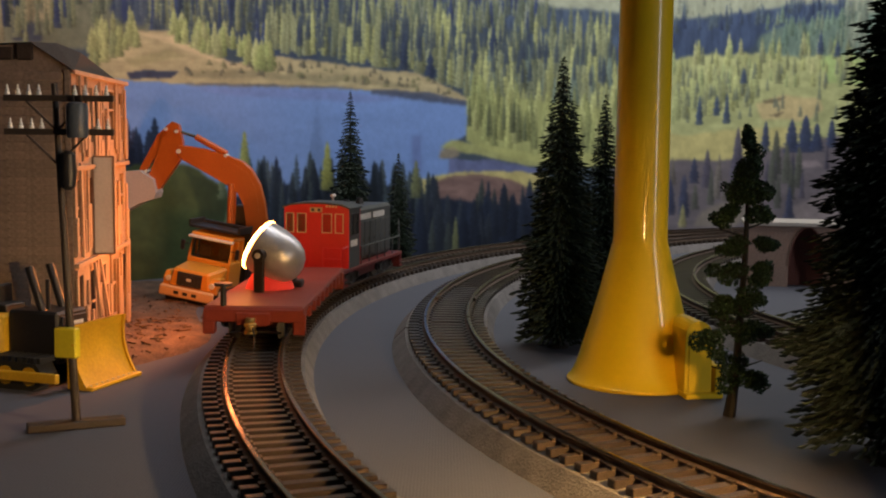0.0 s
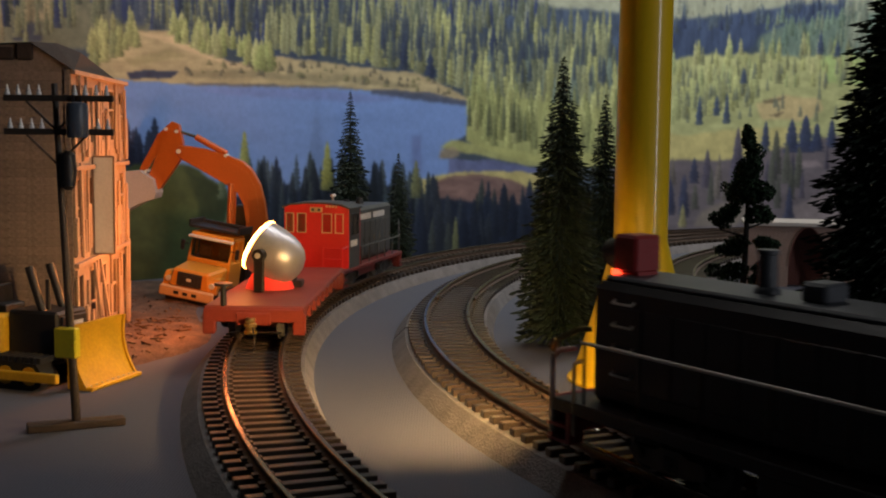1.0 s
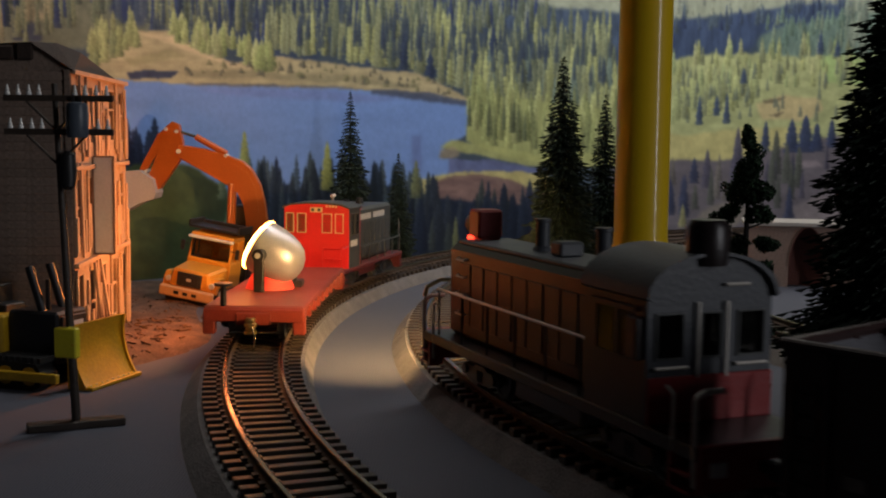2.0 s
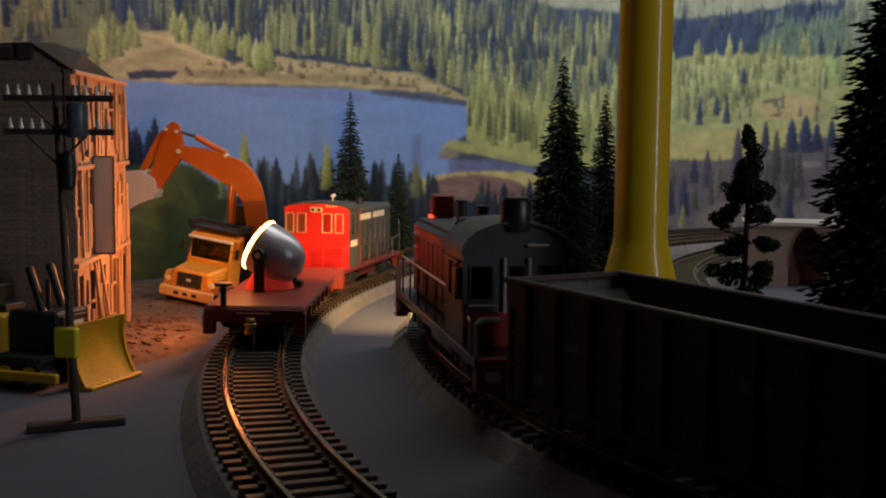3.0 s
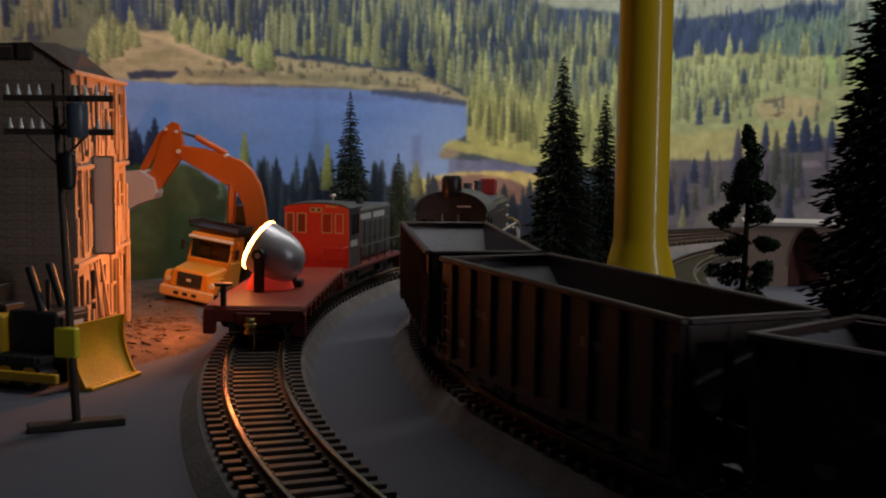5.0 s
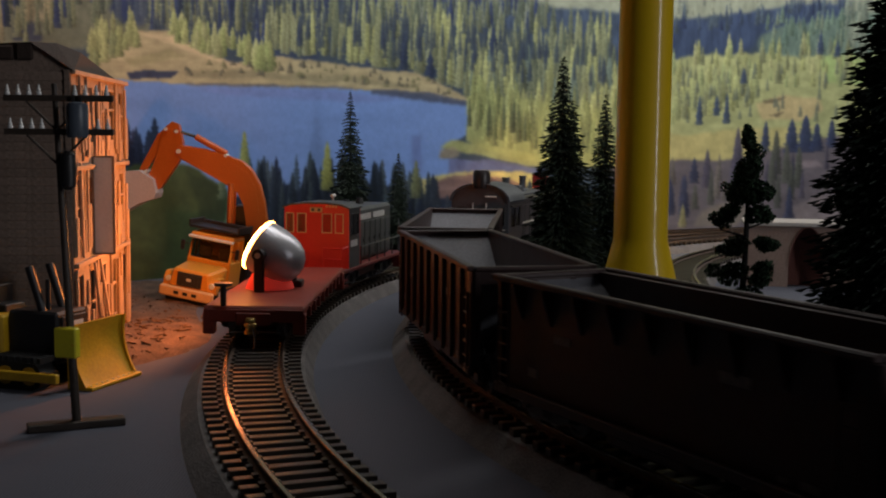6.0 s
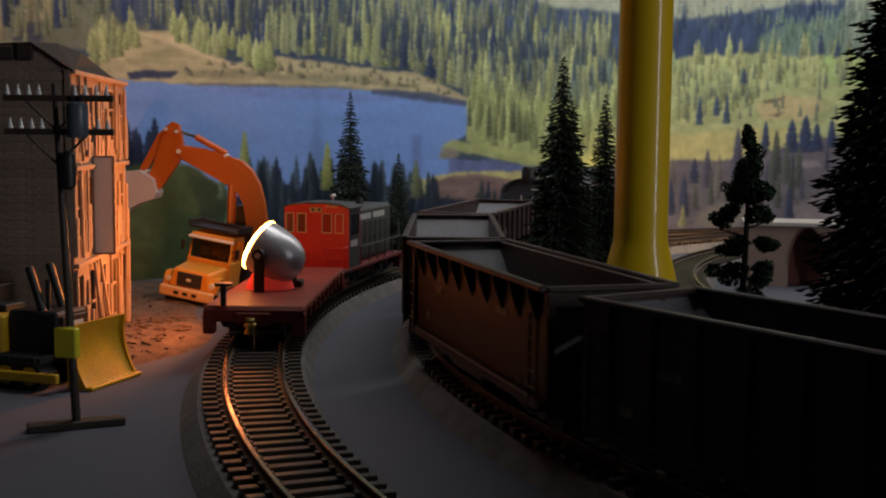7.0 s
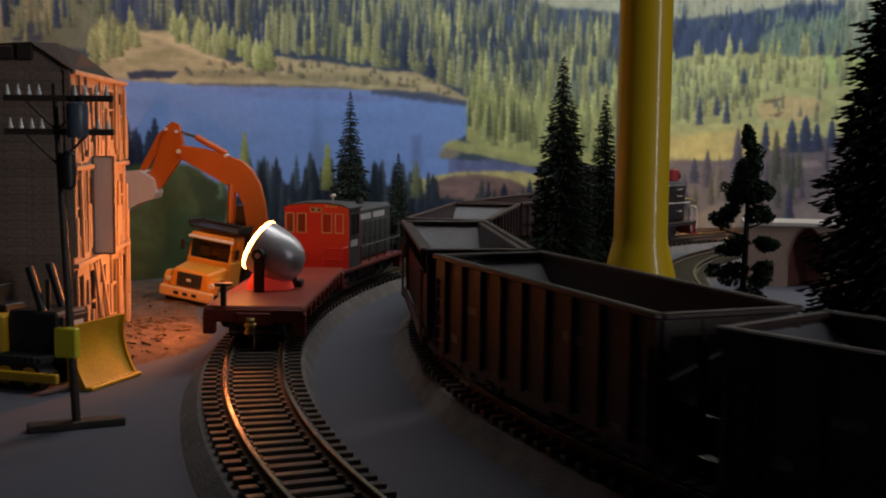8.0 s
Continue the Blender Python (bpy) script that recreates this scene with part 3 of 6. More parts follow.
def conifer(x, y, height, radius, layers, seed, low=0.06, label="dark green bottle-brush model fir tree"):
    rnd = random.Random(seed)
    t = thing("conifer", mm(x, y, 0, 0, 0, rnd.uniform(0, 360)), label, "tree", "model firs")
    bm = bmesh.new()
    rod(bm, (0, 0, 0), (0, 0, height * 0.95), radius * 0.09 + 0.4, 0.15, 8)
    lathe(bm, [(radius * 0.22, 0), (radius * 0.18, 0.8), (radius * 0.09 + 0.4, 1.6)], 8)
    part("trunk", bm, M_TRUNK, t)
    bm = bmesh.new()
    for i in range(layers):
        f = i / (layers - 1)
        z = height * (low + (1 - low) * f ** 0.95)
        r = radius * (1 - f) ** 0.85 * rnd.uniform(0.8, 1.12) * (1.0 if f > 0.12 else 0.8 + f) + 0.7
        count = max(9, int((22 + radius * 0.75) * (1 - f) + 9))
        turn = rnd.uniform(0, 6.28)
        for k in range(count):
            g = turn + 6.283 * (k + rnd.uniform(-0.3, 0.3)) / count
            frond(bm, Vector((0, 0, z + rnd.uniform(-0.7, 0.7))), Vector((math.cos(g), math.sin(g), 0)), r * rnd.uniform(0.72, 1.08), min(r * 0.14 + 0.7, 2.0), r * 0.16, rnd)
    for k in range(5):
        frond(bm, Vector((0, 0, height - 0.5)), Vector((math.cos(k * 1.3), math.sin(k * 1.3), 0)) * 0.2, 1.2, 0.3, -1.5, rnd)
    part("crown", bm, M_TREE, t)
    return t


conifer(45.5, 446, 112, 20.5, 64, 1)
conifer(52, 470, 92, 15, 46, 8)
conifer(67, 482, 99, 17, 54, 2)
conifer(-57, 702, 108, 18, 50, 3)
conifer(-29, 735, 70, 13.5, 38, 4)
conifer(116, 287, 168, 31, 118, 5)

M_CLUMP = mat("dark_green_foam_foliage", (0.022, 0.055, 0.022), 0.85, vary=0.4, scale=250, island=0.5, bump=0.3)


def clump_tree(x, y, height):
    rnd = random.Random(11)
    t = thing("pine_tree", mm(x, y, 0), "dark green model pine with foam clumps on a bare trunk", "tree")
    bm = bmesh.new()
    rod(bm, (0, 0, 0), (1.5, 0, 12), 1.9, 1.3, 9)
    rod(bm, (1.5, 0, 12), (3.0, 0, height * 0.55), 1.3, 0.9, 8)
    rod(bm, (3.0, 0, height * 0.55), (3.4, 0, height - 2), 0.9, 0.3, 7)
    for z, r, g in ((14, 10, 2.9), (16, 9, 0.2), (29, 10, 3.3), (31, 9, 0.1), (43, 9, 3.0), (42, 8, 0.3), (55, 9, 3.2), (57, 7, 0), (68, 5, 2.5)):
        rod(bm, (2.5, 0, z - 1.5), (2.5 + r * 0.8 * math.cos(g), r * 0.8 * math.sin(g), z + 0.5), 0.45, 0.2, 5)
    part("trunk", bm, M_TRUNK, t)
    # clumps: place beside the foot, height, half width, half height
    clumps = ((3.3, 81, 2.2, 3.2), (3.0, 75.5, 5.0, 3.6), (3.4, 70, 6.6, 3.4), (1.0, 66.5, 6.2, 2.2), (6.6, 66.5, 4.6, 1.9),
              (-2.8, 59.5, 4.4, 2.2), (6.2, 60, 4.0, 2.0), (-1.0, 50.5, 5.8, 1.7), (8.3, 51, 4.6, 1.6), (-2.2, 43, 4.8, 2.3), (8.0, 42.5, 5.2, 2.3),
              (-3.0, 33, 5.6, 2.7), (5.5, 34.5, 5.6, 2.7), (-6.0, 21.5, 5.2, 3.2), (3.0, 25, 5.4, 2.8), (9.2, 27, 4.6, 1.9), (1.5, 12.5, 4.6, 3.6), (7.0, 10.5, 4.2, 3.2))
    for x0, z, rx, rz in clumps:
        bm = bmesh.new()
        rx, ry, rz = rx * 1.22, rx * 1.1, rz * 1.5
        lumps = [(rnd.uniform(0, 6.28), rnd.uniform(0.1, 1.0), rnd.uniform(-0.6, 0.6)) for _ in range(4)]
        for g, f, dz in lumps:
            c = Vector((x0 + rx * f * 0.6 * math.cos(g), ry * f * 0.6 * math.sin(g), z + dz * rz))
            size = rnd.uniform(0.75, 1.0)
            for _ in range(150):
                d = Vector((rnd.gauss(0, 1), rnd.gauss(0, 1), rnd.gauss(0, 1))).normalized() * rnd.uniform(0.55, 1.0)
                p = c + Vector((d.x * rx * size * 0.6, d.y * ry * size * 0.6, d.z * rz * size * 0.75))
                u = Vector((rnd.gauss(0, 1), rnd.gauss(0, 1), rnd.gauss(0, 1))).normalized() * rnd.uniform(0.5, 0.95)
                v = u.cross(Vector((rnd.gauss(0, 1), rnd.gauss(0, 1), rnd.gauss(0, 1)))).normalized() * rnd.uniform(0.4, 0.8)
                q = [bm.verts.new(p + w) for w in (u, v, -u, u.cross(v).normalized() * 0.6)]
                bm.faces.new(q[:3])
                bm.faces.new((q[0], q[3], q[1]))
                bm.faces.new((q[1], q[3], q[2]))
        part("foliage_clump", bm, M_CLUMP, t)


clump_tree(85.3, 335, 85)

# ---- building ----
M_SIDING = mat("weathered_brown_siding", (0.25, 0.18, 0.14), 0.85, vary=0.5, scale=45, fine=900, bump=0.5, piece=0.1)
M_PLANK = mat("bare_tan_planks", (0.36, 0.24, 0.16), 0.8, vary=0.35, scale=90, fine=1200, bump=0.4, piece=0.25)
M_WALLCORE = mat("tan_plaster_wall", (0.33, 0.22, 0.15), 0.85, vary=0.4, scale=70, fine=800, bump=0.4)
M_DARK = mat("interior_shade_black", (0.02, 0.015, 0.012), 0.9, vary=0.3)
M_ROOF = mat("dark_tar_roof", (0.05, 0.032, 0.024), 0.9, vary=0.4, scale=80, bump=0.5)
M_SIGN = mat("grey_painted_sign", (0.60, 0.57, 0.53), 0.6, vary=0.15)


def unit_board(name, w, d, h, material):
    bm = bmesh.new()
    box(bm, -w / 2, -d / 2, 0, w / 2, d / 2, h, 0.12)
    return mesh_of(name, bm, material)


def piece(name, mesh, parent, m):
    ob = new(name, mesh)
    ob.parent, ob.matrix_basis = parent, m
    return ob


def building():
    rnd = random.Random(21)
    t = thing("ruined_building", mm(-128, 398, 0, 0, 0, 4.4), "ruined three-storey wooden building with gaping windows", "building")
    # bays of the open side: wall with real openings, local y runs along it
    bm = bmesh.new()
    storeys, bays, length = ((0, 36), (36, 70), (70, 103)), 5, 92.0
    bay = length / bays
    for z0, z1 in storeys:
        for k in range(bays):
            y0, y1 = k * bay, (k + 1) * bay
            oy0, oy1, oz0, oz1 = y0 + 4.6, y1 - 4.6, z0 + 8, z1 - 5
            for b in ((y0, z0, oy0, z1), (oy1, z0, y1, z1), (oy0, z0, oy1, oz0), (oy0, oz1, oy1, z1)):
                box(bm, -2.6, b[0], b[1], 0, b[2], b[3])
    part("open_side_wall", bm, M_WALLCORE, t)
    # Near-black sheets behind the openings carry the interior's shade in their colour.
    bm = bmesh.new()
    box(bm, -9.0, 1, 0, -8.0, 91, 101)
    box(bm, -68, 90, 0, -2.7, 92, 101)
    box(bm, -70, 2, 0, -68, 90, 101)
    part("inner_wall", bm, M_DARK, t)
    frame_v, frame_h = unit_board("window_jamb", 1.0, 0.9, 23.5, M_PLANK), unit_board("window_rail", 1.0, 10.2, 0.9, M_PLANK)
    belt = unit_board("belt_course", 1.8, 92.4, 1.6, M_PLANK)
    for z0, z1 in storeys:
        piece("belt_course", belt, t, mm(0.7, 46, z1 - 1.6))
        for k in range(bays):
            yc = (k + 0.5) * bay
            if rnd.random() < 0.85:
                win = new("window")
                win.parent, win.matrix_basis = t, mm(-0.6, yc, z0 + 8)
                for dy in (-4.4, 4.4):
                    piece("jamb", frame_v, win, mm(0.2, dy, 0, rnd.uniform(-2, 2)))
                piece("rail", frame_h, win, mm(0.3, 0, 0.0))
                piece("rail", frame_h, win, mm(0.2, 0, 10.5 + rnd.uniform(-2, 2), rnd.uniform(-3, 3)))
                piece("rail", frame_h, win, mm(0.3, 0, (z1 - z0) - 13.2))
    planks = [unit_board("plank", 0.9, w, h, M_PLANK) for w, h in ((2.2, 30), (2.6, 22), (1.8, 34), (3.0, 16), (1.4, 27), (2.0, 12))]
    for z0, z1 in storeys:
        for k in range(bays + 1):
            for _ in range(4):
                y = min(91, max(1, k * bay + rnd.uniform(-4.4, 4.4)))
                piece("plank", rnd.choice(planks if z0 < 60 else planks[1:4:2] + planks[4:]), t, mm(0.3 + rnd.uniform(0, 0.7), y, z0 + rnd.uniform(0, 5), rnd.uniform(-2, 2) if rnd.random() < 0.9 else rnd.uniform(-8, 8)))
        for _ in range(2):
            piece("plank", rnd.choice(planks if z0 < 60 else planks[1:4:2] + planks[4:]), t, mm(0.9, rnd.uniform(6, 86), z0 + rnd.uniform(1, 6), rnd.choice((-8, 6, -5, 5, 9))))
    # fallen boards leaning at the foot
    for _ in range(4):
        piece("plank", rnd.choice(planks[:3]), t, mm(rnd.uniform(3, 5), rnd.uniform(10, 88), 0.3, rnd.uniform(-10, 10), -rnd.uniform(4, 9)))
    # clapboards of the end wall
    bm = bmesh.new()
    box(bm, -70, 0.8, 0, -2.7, 2, 102)
    prism(bm, [(-70, 101.5), (-2.7, 101.5), (0, 102.6), (-12.5, 111.6), (-70, 108.2)], 0.6, 2.0)
    part("end_wall", bm, M_SIDING, t)
    boards = [unit_board("clapboard", 68.5 + d, 1.1, 3.1, M_SIDING) for d in (0, -1.2, -2.6)]
    for i in range(34):
        piece("clapboard", rnd.choice(boards), t, mm(-35.2 + rnd.uniform(-0.3, 0.3), 0.3, i * 3.0, -7))
    corner = unit_board("corner_board", 2.0, 2.0, 103, M_SIDING)
    piece("corner_board", corner, t, mm(-1.2, 0.2, 0))
    # roof: rises from the eave of the open side to a broken ridge
    bm = bmesh.new()
    v = [bm.verts.new(p) for p in ((1.5, -1.5, 102.5), (1.5, 94, 101.5), (-2, 94, 102.5), (-2.5, 26, 110.5), (-7, 10, 112.6), (-13, -1.5, 112.0), (-70, -1.5, 108.5), (-70, 94, 104))]
    for q in ((0, 1, 2, 3), (0, 3, 4, 5), (2, 7, 6, 5, 4, 3), (0, 5, 6, 7, 2, 1)):
        bm.faces.new([v[i] for i in q])
    part("roof", bm, M_ROOF, t)
    bm = bmesh.new()
    for x0, x1, z in ((-34, -27.5, 110.5), (-66, -48, 111.4), (-18, -12.5, 111.8), (-24, -19, 110.3)):
        box(bm, x0, -1.0, 106, x1, 6, z, 0.5)
    part("broken_parapet", bm, M_ROOF, t)
    # sign board standing out from the wall
    bm = bmesh.new()
    box(bm, 0.6, 29, 37, 7.6, 30.4, 72.5, 0.2)
    sign = part("blade_sign", bm, M_SIGN, t, "tall blank grey sign board")
    bm = bmesh.new()
    for b in ((7.6, 28.6, 36.6, 8.3, 30.8, 72.9), (0.0, 28.6, 36.6, 0.6, 30.8, 72.9), (0.6, 28.6, 72.5, 7.6, 30.8, 73.1), (0.6, 28.6, 36.4, 7.6, 30.8, 37)):
        box(bm, *b)
    part("sign_frame", bm, M_PLANK, sign)


building()

# ---- dirt bank behind the outer track ----
M_DIRT = mat("reddish_brown_scatter_earth", (0.135, 0.08, 0.052), 0.95, vary=0.75, scale=120, fine=1100, bump=1.0)


def dirt():
    bm = bmesh.new()
    n = 46
    grid = []
    for i in range(n):
        row = []
        for j in range(n):
            u, v = i / (n - 1), j / (n - 1)
            x = -205 + u * (95 + 14 * math.sin(v * 5)) + 8 * math.sin(v * 9)
            y = 392 + v * 250
            e = min(u, 1 - u, v, 1 - v) * 8
            h = min(1, max(0, e)) * (2.4 + 1.8 * noise.noise(Vector((x, y, 0)) * 0.05) + 1.1 * noise.noise(Vector((x, y, 3)) * 0.22))
            row.append(bm.verts.new((x, y, max(-0.4, h - 0.4) if 0 < e else -0.6)))
        grid.append(row)
    for i in range(n - 1):
        for j in range(n - 1):
            bm.faces.new((grid[i][j], grid[i + 1][j], grid[i + 1][j + 1], grid[i][j + 1]))
    tagged(part("dirt_bank", bm, M_DIRT, smooth=True), "loose reddish brown earth spread beside the track", "earth", kind="stuff")
    rnd = random.Random(5)
    bm = bmesh.new()
    for _ in range(260):
        x, y = rnd.uniform(-150, -108), rnd.uniform(400, 560)
        s = rnd.uniform(0.3, 0.9)
        lathe(bm, [(s, 0), (s * 0.8, s * 0.5), (s * 0.2, s * 0.8)], 5, Matrix.Translation((x, y, rnd.uniform(1, 2.6))) @ pose(0, 0, 0, rnd.uniform(-40, 40), rnd.uniform(-40, 40), rnd.uniform(0, 90)))
    for _ in range(70):
        x, y = rnd.uniform(-131, -101), rnd.uniform(402, 500)
        w = rnd.uniform(0.8, 3.2)
        box(bm, -w, -0.35, -0.2, w, 0.35, 0.3, 0, Matrix.Translation((x, y, rnd.uniform(1.6, 3.0))) @ pose(0, 0, 0, rnd.uniform(-20, 20), rnd.uniform(-14, 14), rnd.uniform(0, 180)))
    tagged(part("rubble", bm, M_DIRT), "small brown stones and splinters on the earth", "rubble", kind="stuff")


dirt()

# ---- utility pole ----
M_POLE = mat("dark_brown_creosoted_wood", (0.055, 0.04, 0.03), 0.5, vary=0.35, scale=100, bump=0.3)
M_WHITE = mat("white_glazed_insulator", (0.75, 0.75, 0.73), 0.25, vary=0.08)
M_CAN = mat("blue_grey_transformer_paint", (0.09, 0.11, 0.14), 0.4, vary=0.2)
M_LIME = mat("yellow_box_paint", (0.72, 0.62, 0.03), 0.4, vary=0.12)


def utility_pole():
    t = thing("utility_pole", mm(-101, 313, 0), "dark brown wooden utility pole on a plank foot", "utility pole")
    bm = bmesh.new()
    rod(bm, (0, 0, 2), (-4.2, 0, 94.5), 1.25, 0.8, 12)
    part("pole", bm, M_POLE, t, smooth=True)
    bm = bmesh.new()
    box(bm, -13, -2.4, 0, 13, 2.4, 2.2, 0.3, pose(0, 0, 0, 0, 0, 24))
    part("foot", bm, M_POLE, t)
    for z, xs in ((90.6, (-16.6, -13.7, -10.8, -8.1, 1.6, 4.4, 7.3, 10.1)), (81.6, (-16.0, -13.1, -10.2, -7.5, 7.7, 10.3))):
        bm = bmesh.new()
        box(bm, -17.6, -1.5, z - 0.85, 12.0, -0.3, z + 0.85, 0.15)
        arm = part("crossarm", bm, M_POLE, t)
        for x in xs:
            bm = bmesh.new()
            lathe(bm, [(0.72, 0), (0.75, 0.6), (0.55, 0.8), (0.55, 1.4), (0.36, 1.6), (0.28, 2.5), (0.12, 2.8)], 10, Matrix.Translation((x, -0.9, z + 0.85)))
            part("insulator", bm, M_WHITE, arm, "white insulator", smooth=True)
        bm = bmesh.new()
        rod(bm, (-11.5, -1, z - 0.8), (-3.6, -1, z - 8.5), 0.35, n=6)
        rod(bm, (4.8, -1, z - 0.8), (-3.2, -1, z - 8.5), 0.35, n=6)
        part("brace", bm, M_POLE, t)
    bm = bmesh.new()
    lathe(bm, [(2.6, 78.6), (2.9, 79.2), (2.9, 87.0), (2.5, 87.8), (0.5, 88.2)], 18, Matrix.Translation((2.6, -2.4, 1.5)))
    can = part("transformer", bm, M_CAN, t, "blue-grey transformer can", smooth=True)
    bm = bmesh.new()
    rod(bm, (1.6, -2.4, 89.3), (1.6, -2.4, 91.5), 0.4, 0.25, 6)
    rod(bm, (3.6, -2.4, 89.3), (3.6, -2.4, 91.5), 0.4, 0.25, 6)
    part("bushing", bm, M_BLACK, can)
    bm = bmesh.new()
    lathe(bm, [(0.8, 66), (2.0, 67), (2.3, 71), (2.0, 75.5), (0.8, 76.6)], 14, Matrix.Translation((-0.3, -1.8, 0)))
    part("lower_can", bm, M_BLACK, t, "black can", smooth=True)
    bm = bmesh.new()
    box(bm, -3.3, -4.0, 20.3, 3.3, -1.2, 28.5, 0.35, Matrix.Translation((-0.6, -0.3, 0)) @ pose(0, 0, 0, 0, 0, -14))
    meter = part("switch_box", bm, M_LIME, t, "yellow switch box")
    bm = bmesh.new()
    lathe(bm, [(0.35, 0), (0.3, 0.25)], 8, Matrix.Translation((0.9, -4.6, 24.0)) @ pose(0, 0, 0, 90, 0, -14))
    part("latch", bm, M_SEAM, meter)


utility_pole()

# ---- bulldozer ----
M_CATYELLOW = mat("yellow_machine_paint", (0.62, 0.36, 0.015), 0.45, vary=0.25, scale=90)
M_CHROME = mat("polished_cylinder_rod", (0.65, 0.63, 0.6), 0.2, 1.0, vary=0.1)
M_RUBBER = mat("black_rubber", (0.014, 0.014, 0.014), 0.8, vary=0.3)
M_BARS = mat("pale_lettering_bars", (0.62, 0.62, 0.6), 0.6, vary=0.05)


def bulldozer():
    # local y points to the blade
    t = thing("bulldozer", mm(-133, 376, 0, 0, 0, -108), "yellow and black bulldozer with its blade lowered", "bulldozer")
    bm = bmesh.new()
    n = 8
    out = [(25 - 14 * k / n + 9.5 * (k / n) ** 2, 0.2 + 20.4 * k / n) for k in range(n + 1)]
    inner = [(y - 1.2, z) for y, z in out]
    ring = out + inner[::-1]
    a = [bm.verts.new((-17, y, z)) for y, z in ring]
    b = [bm.verts.new((10, y, z)) for y, z in ring]
    for i in range(len(ring)):
        j = (i + 1) % len(ring)
        bm.faces.new((a[i], a[j], b[j], b[i]))
    for i in range(n):
        k = len(ring) - 1 - i
        bm.faces.new((a[i], a[k], a[k - 1], a[i + 1]))
        bm.faces.new((b[i], b[i + 1], b[k - 1], b[k]))
    blade = part("blade", bm, M_CATYELLOW, t, "curved yellow dozer blade", smooth=True)
    for s in (-1, 1):
        bm = bmesh.new()
        side = [(y + 0.9, z) for y, z in out] + [(out[-1][0] - 2.0, 20.4), (out[0][0] - 6.5, 0.3)]
        prism(bm, side, -0.45, 0.45, Matrix.Translation((10.3 if s > 0 else -17.3, 0, 0)) @ pose(0, 0, 0, 0, 0, 90))
        part("end_plate", bm, M_CATYELLOW, blade)
    bm = bmesh.new()
    box(bm, -17.6, 23.2, 0.1, 10.6, 27.4, 1.3, 0.2)
    part("cutting_edge", bm, M_SEAM, blade, "bolted cutting edge")
    for k in range(9):
        bm = bmesh.new()
        rod(bm, (-15.6 + k * 3.0, 25.6, 1.2), (-15.6 + k * 3.0, 25.6, 1.5), 0.35, n=6)
        part("bolt", bm, M_BARS, blade)
    for s in (-1, 1):
        bm = bmesh.new()
        prism(bm, [(-24, 1.5), (-21, 0), (9, 0), (12, 1.5), (13, 5), (10.5, 8.5), (-20, 10), (-24.5, 7)], -4, 4, Matrix.Translation((s * 12, 0, 0)) @ pose(0, 0, 0, 0, 0, 90))
        trk = part("crawler_track", bm, M_RUBBER, t, "black crawler track")
        for k in range(15):
            bm = bmesh.new()
            box(bm, s * 12 - 4.2, -22.5 + k * 2.4, 8.8, s * 12 + 4.2, -21.2 + k * 2.4, 10.6)
            part("shoe", bm, M_RUBBER, trk)
        for y in (-19, -10, -1, 8):
            bm = bmesh.new()
            rod(bm, (s * 16.2, y, 4.6), (s * 15.4, y, 4.6), 3.0, n=12)
            part("roller", bm, M_CATYELLOW, trk)
        bm = bmesh.new()
        box(bm, s * 17.8 - 1, -14, 3.4, s * 17.8 + 1, 20, 6.4, 0.3)
        part("push_arm", bm, M_CATYELLOW, t)
        bm = bmesh.new()
        rod(bm, (s * 5.2, 0.5, 38), (s * 5.2, 6, 22), 1.35, n=12)
        ram = part("lift_cylinder", bm, M_BLACK, t, "black lift cylinder", smooth=True)
        bm = bmesh.new()
        rod(bm, (s * 5.2, 6, 22), (s * 5.2, 17.5, 11), 0.75, n=8)
        part("piston_rod", bm, M_CHROME, ram, smooth=True)
        bm = bmesh.new()
        rod(bm, (s * 5.2 - 2.4, 0.5, 37), (s * 5.2 - 2.4, 4, 22), 0.5, n=8)
        part("hose", bm, M_BLACK, ram)
    # Hood coloured black to carry the shade on the dozer's front.
    bm = bmesh.new()
    box(bm, -8, -6, 7, 8, 13, 24, 0.8)
    box(bm, -6.5, 13, 8, 6.5, 14, 22.5, 0.3)
    part("hood", bm, M_BLACK, t, "engine hood, its black standing for shade")
    bm = bmesh.new()
    box(bm, -11, -24, 9, 11, -6, 22.5, 0.8)
    tank = part("rear_body", bm, M_CATYELLOW, t)
    bm = bmesh.new()
    box(bm, 11.02, -13, 17, 11.25, -8, 19.5)
    box(bm, -4, 14.0, 18.5, 3, 14.25, 20.6)
    part("lettering", bm, M_BARS, tank)
    bm = bmesh.new()
    box(bm, -5, -16, 22, 5, -14, 31, 0.4)
    box(bm, -5, -15, 22, 5, -9, 25, 0.4)
    part("seat", bm, M_BLACK, t)
    bm = bmesh.new()
    rod(bm, (3, 6, 24), (3, 6, 34), 0.8, n=8)
    part("exhaust", bm, M_BLACK, t)


bulldozer()

# ---- excavator ----
M_EXC = mat("orange_machine_paint", (0.45, 0.10, 0.010), 0.38, vary=0.15, scale=60, bump=0.08)
M_BUCKET = mat("pale_bucket_steel", (0.50, 0.45, 0.44), 0.6, vary=0.15)


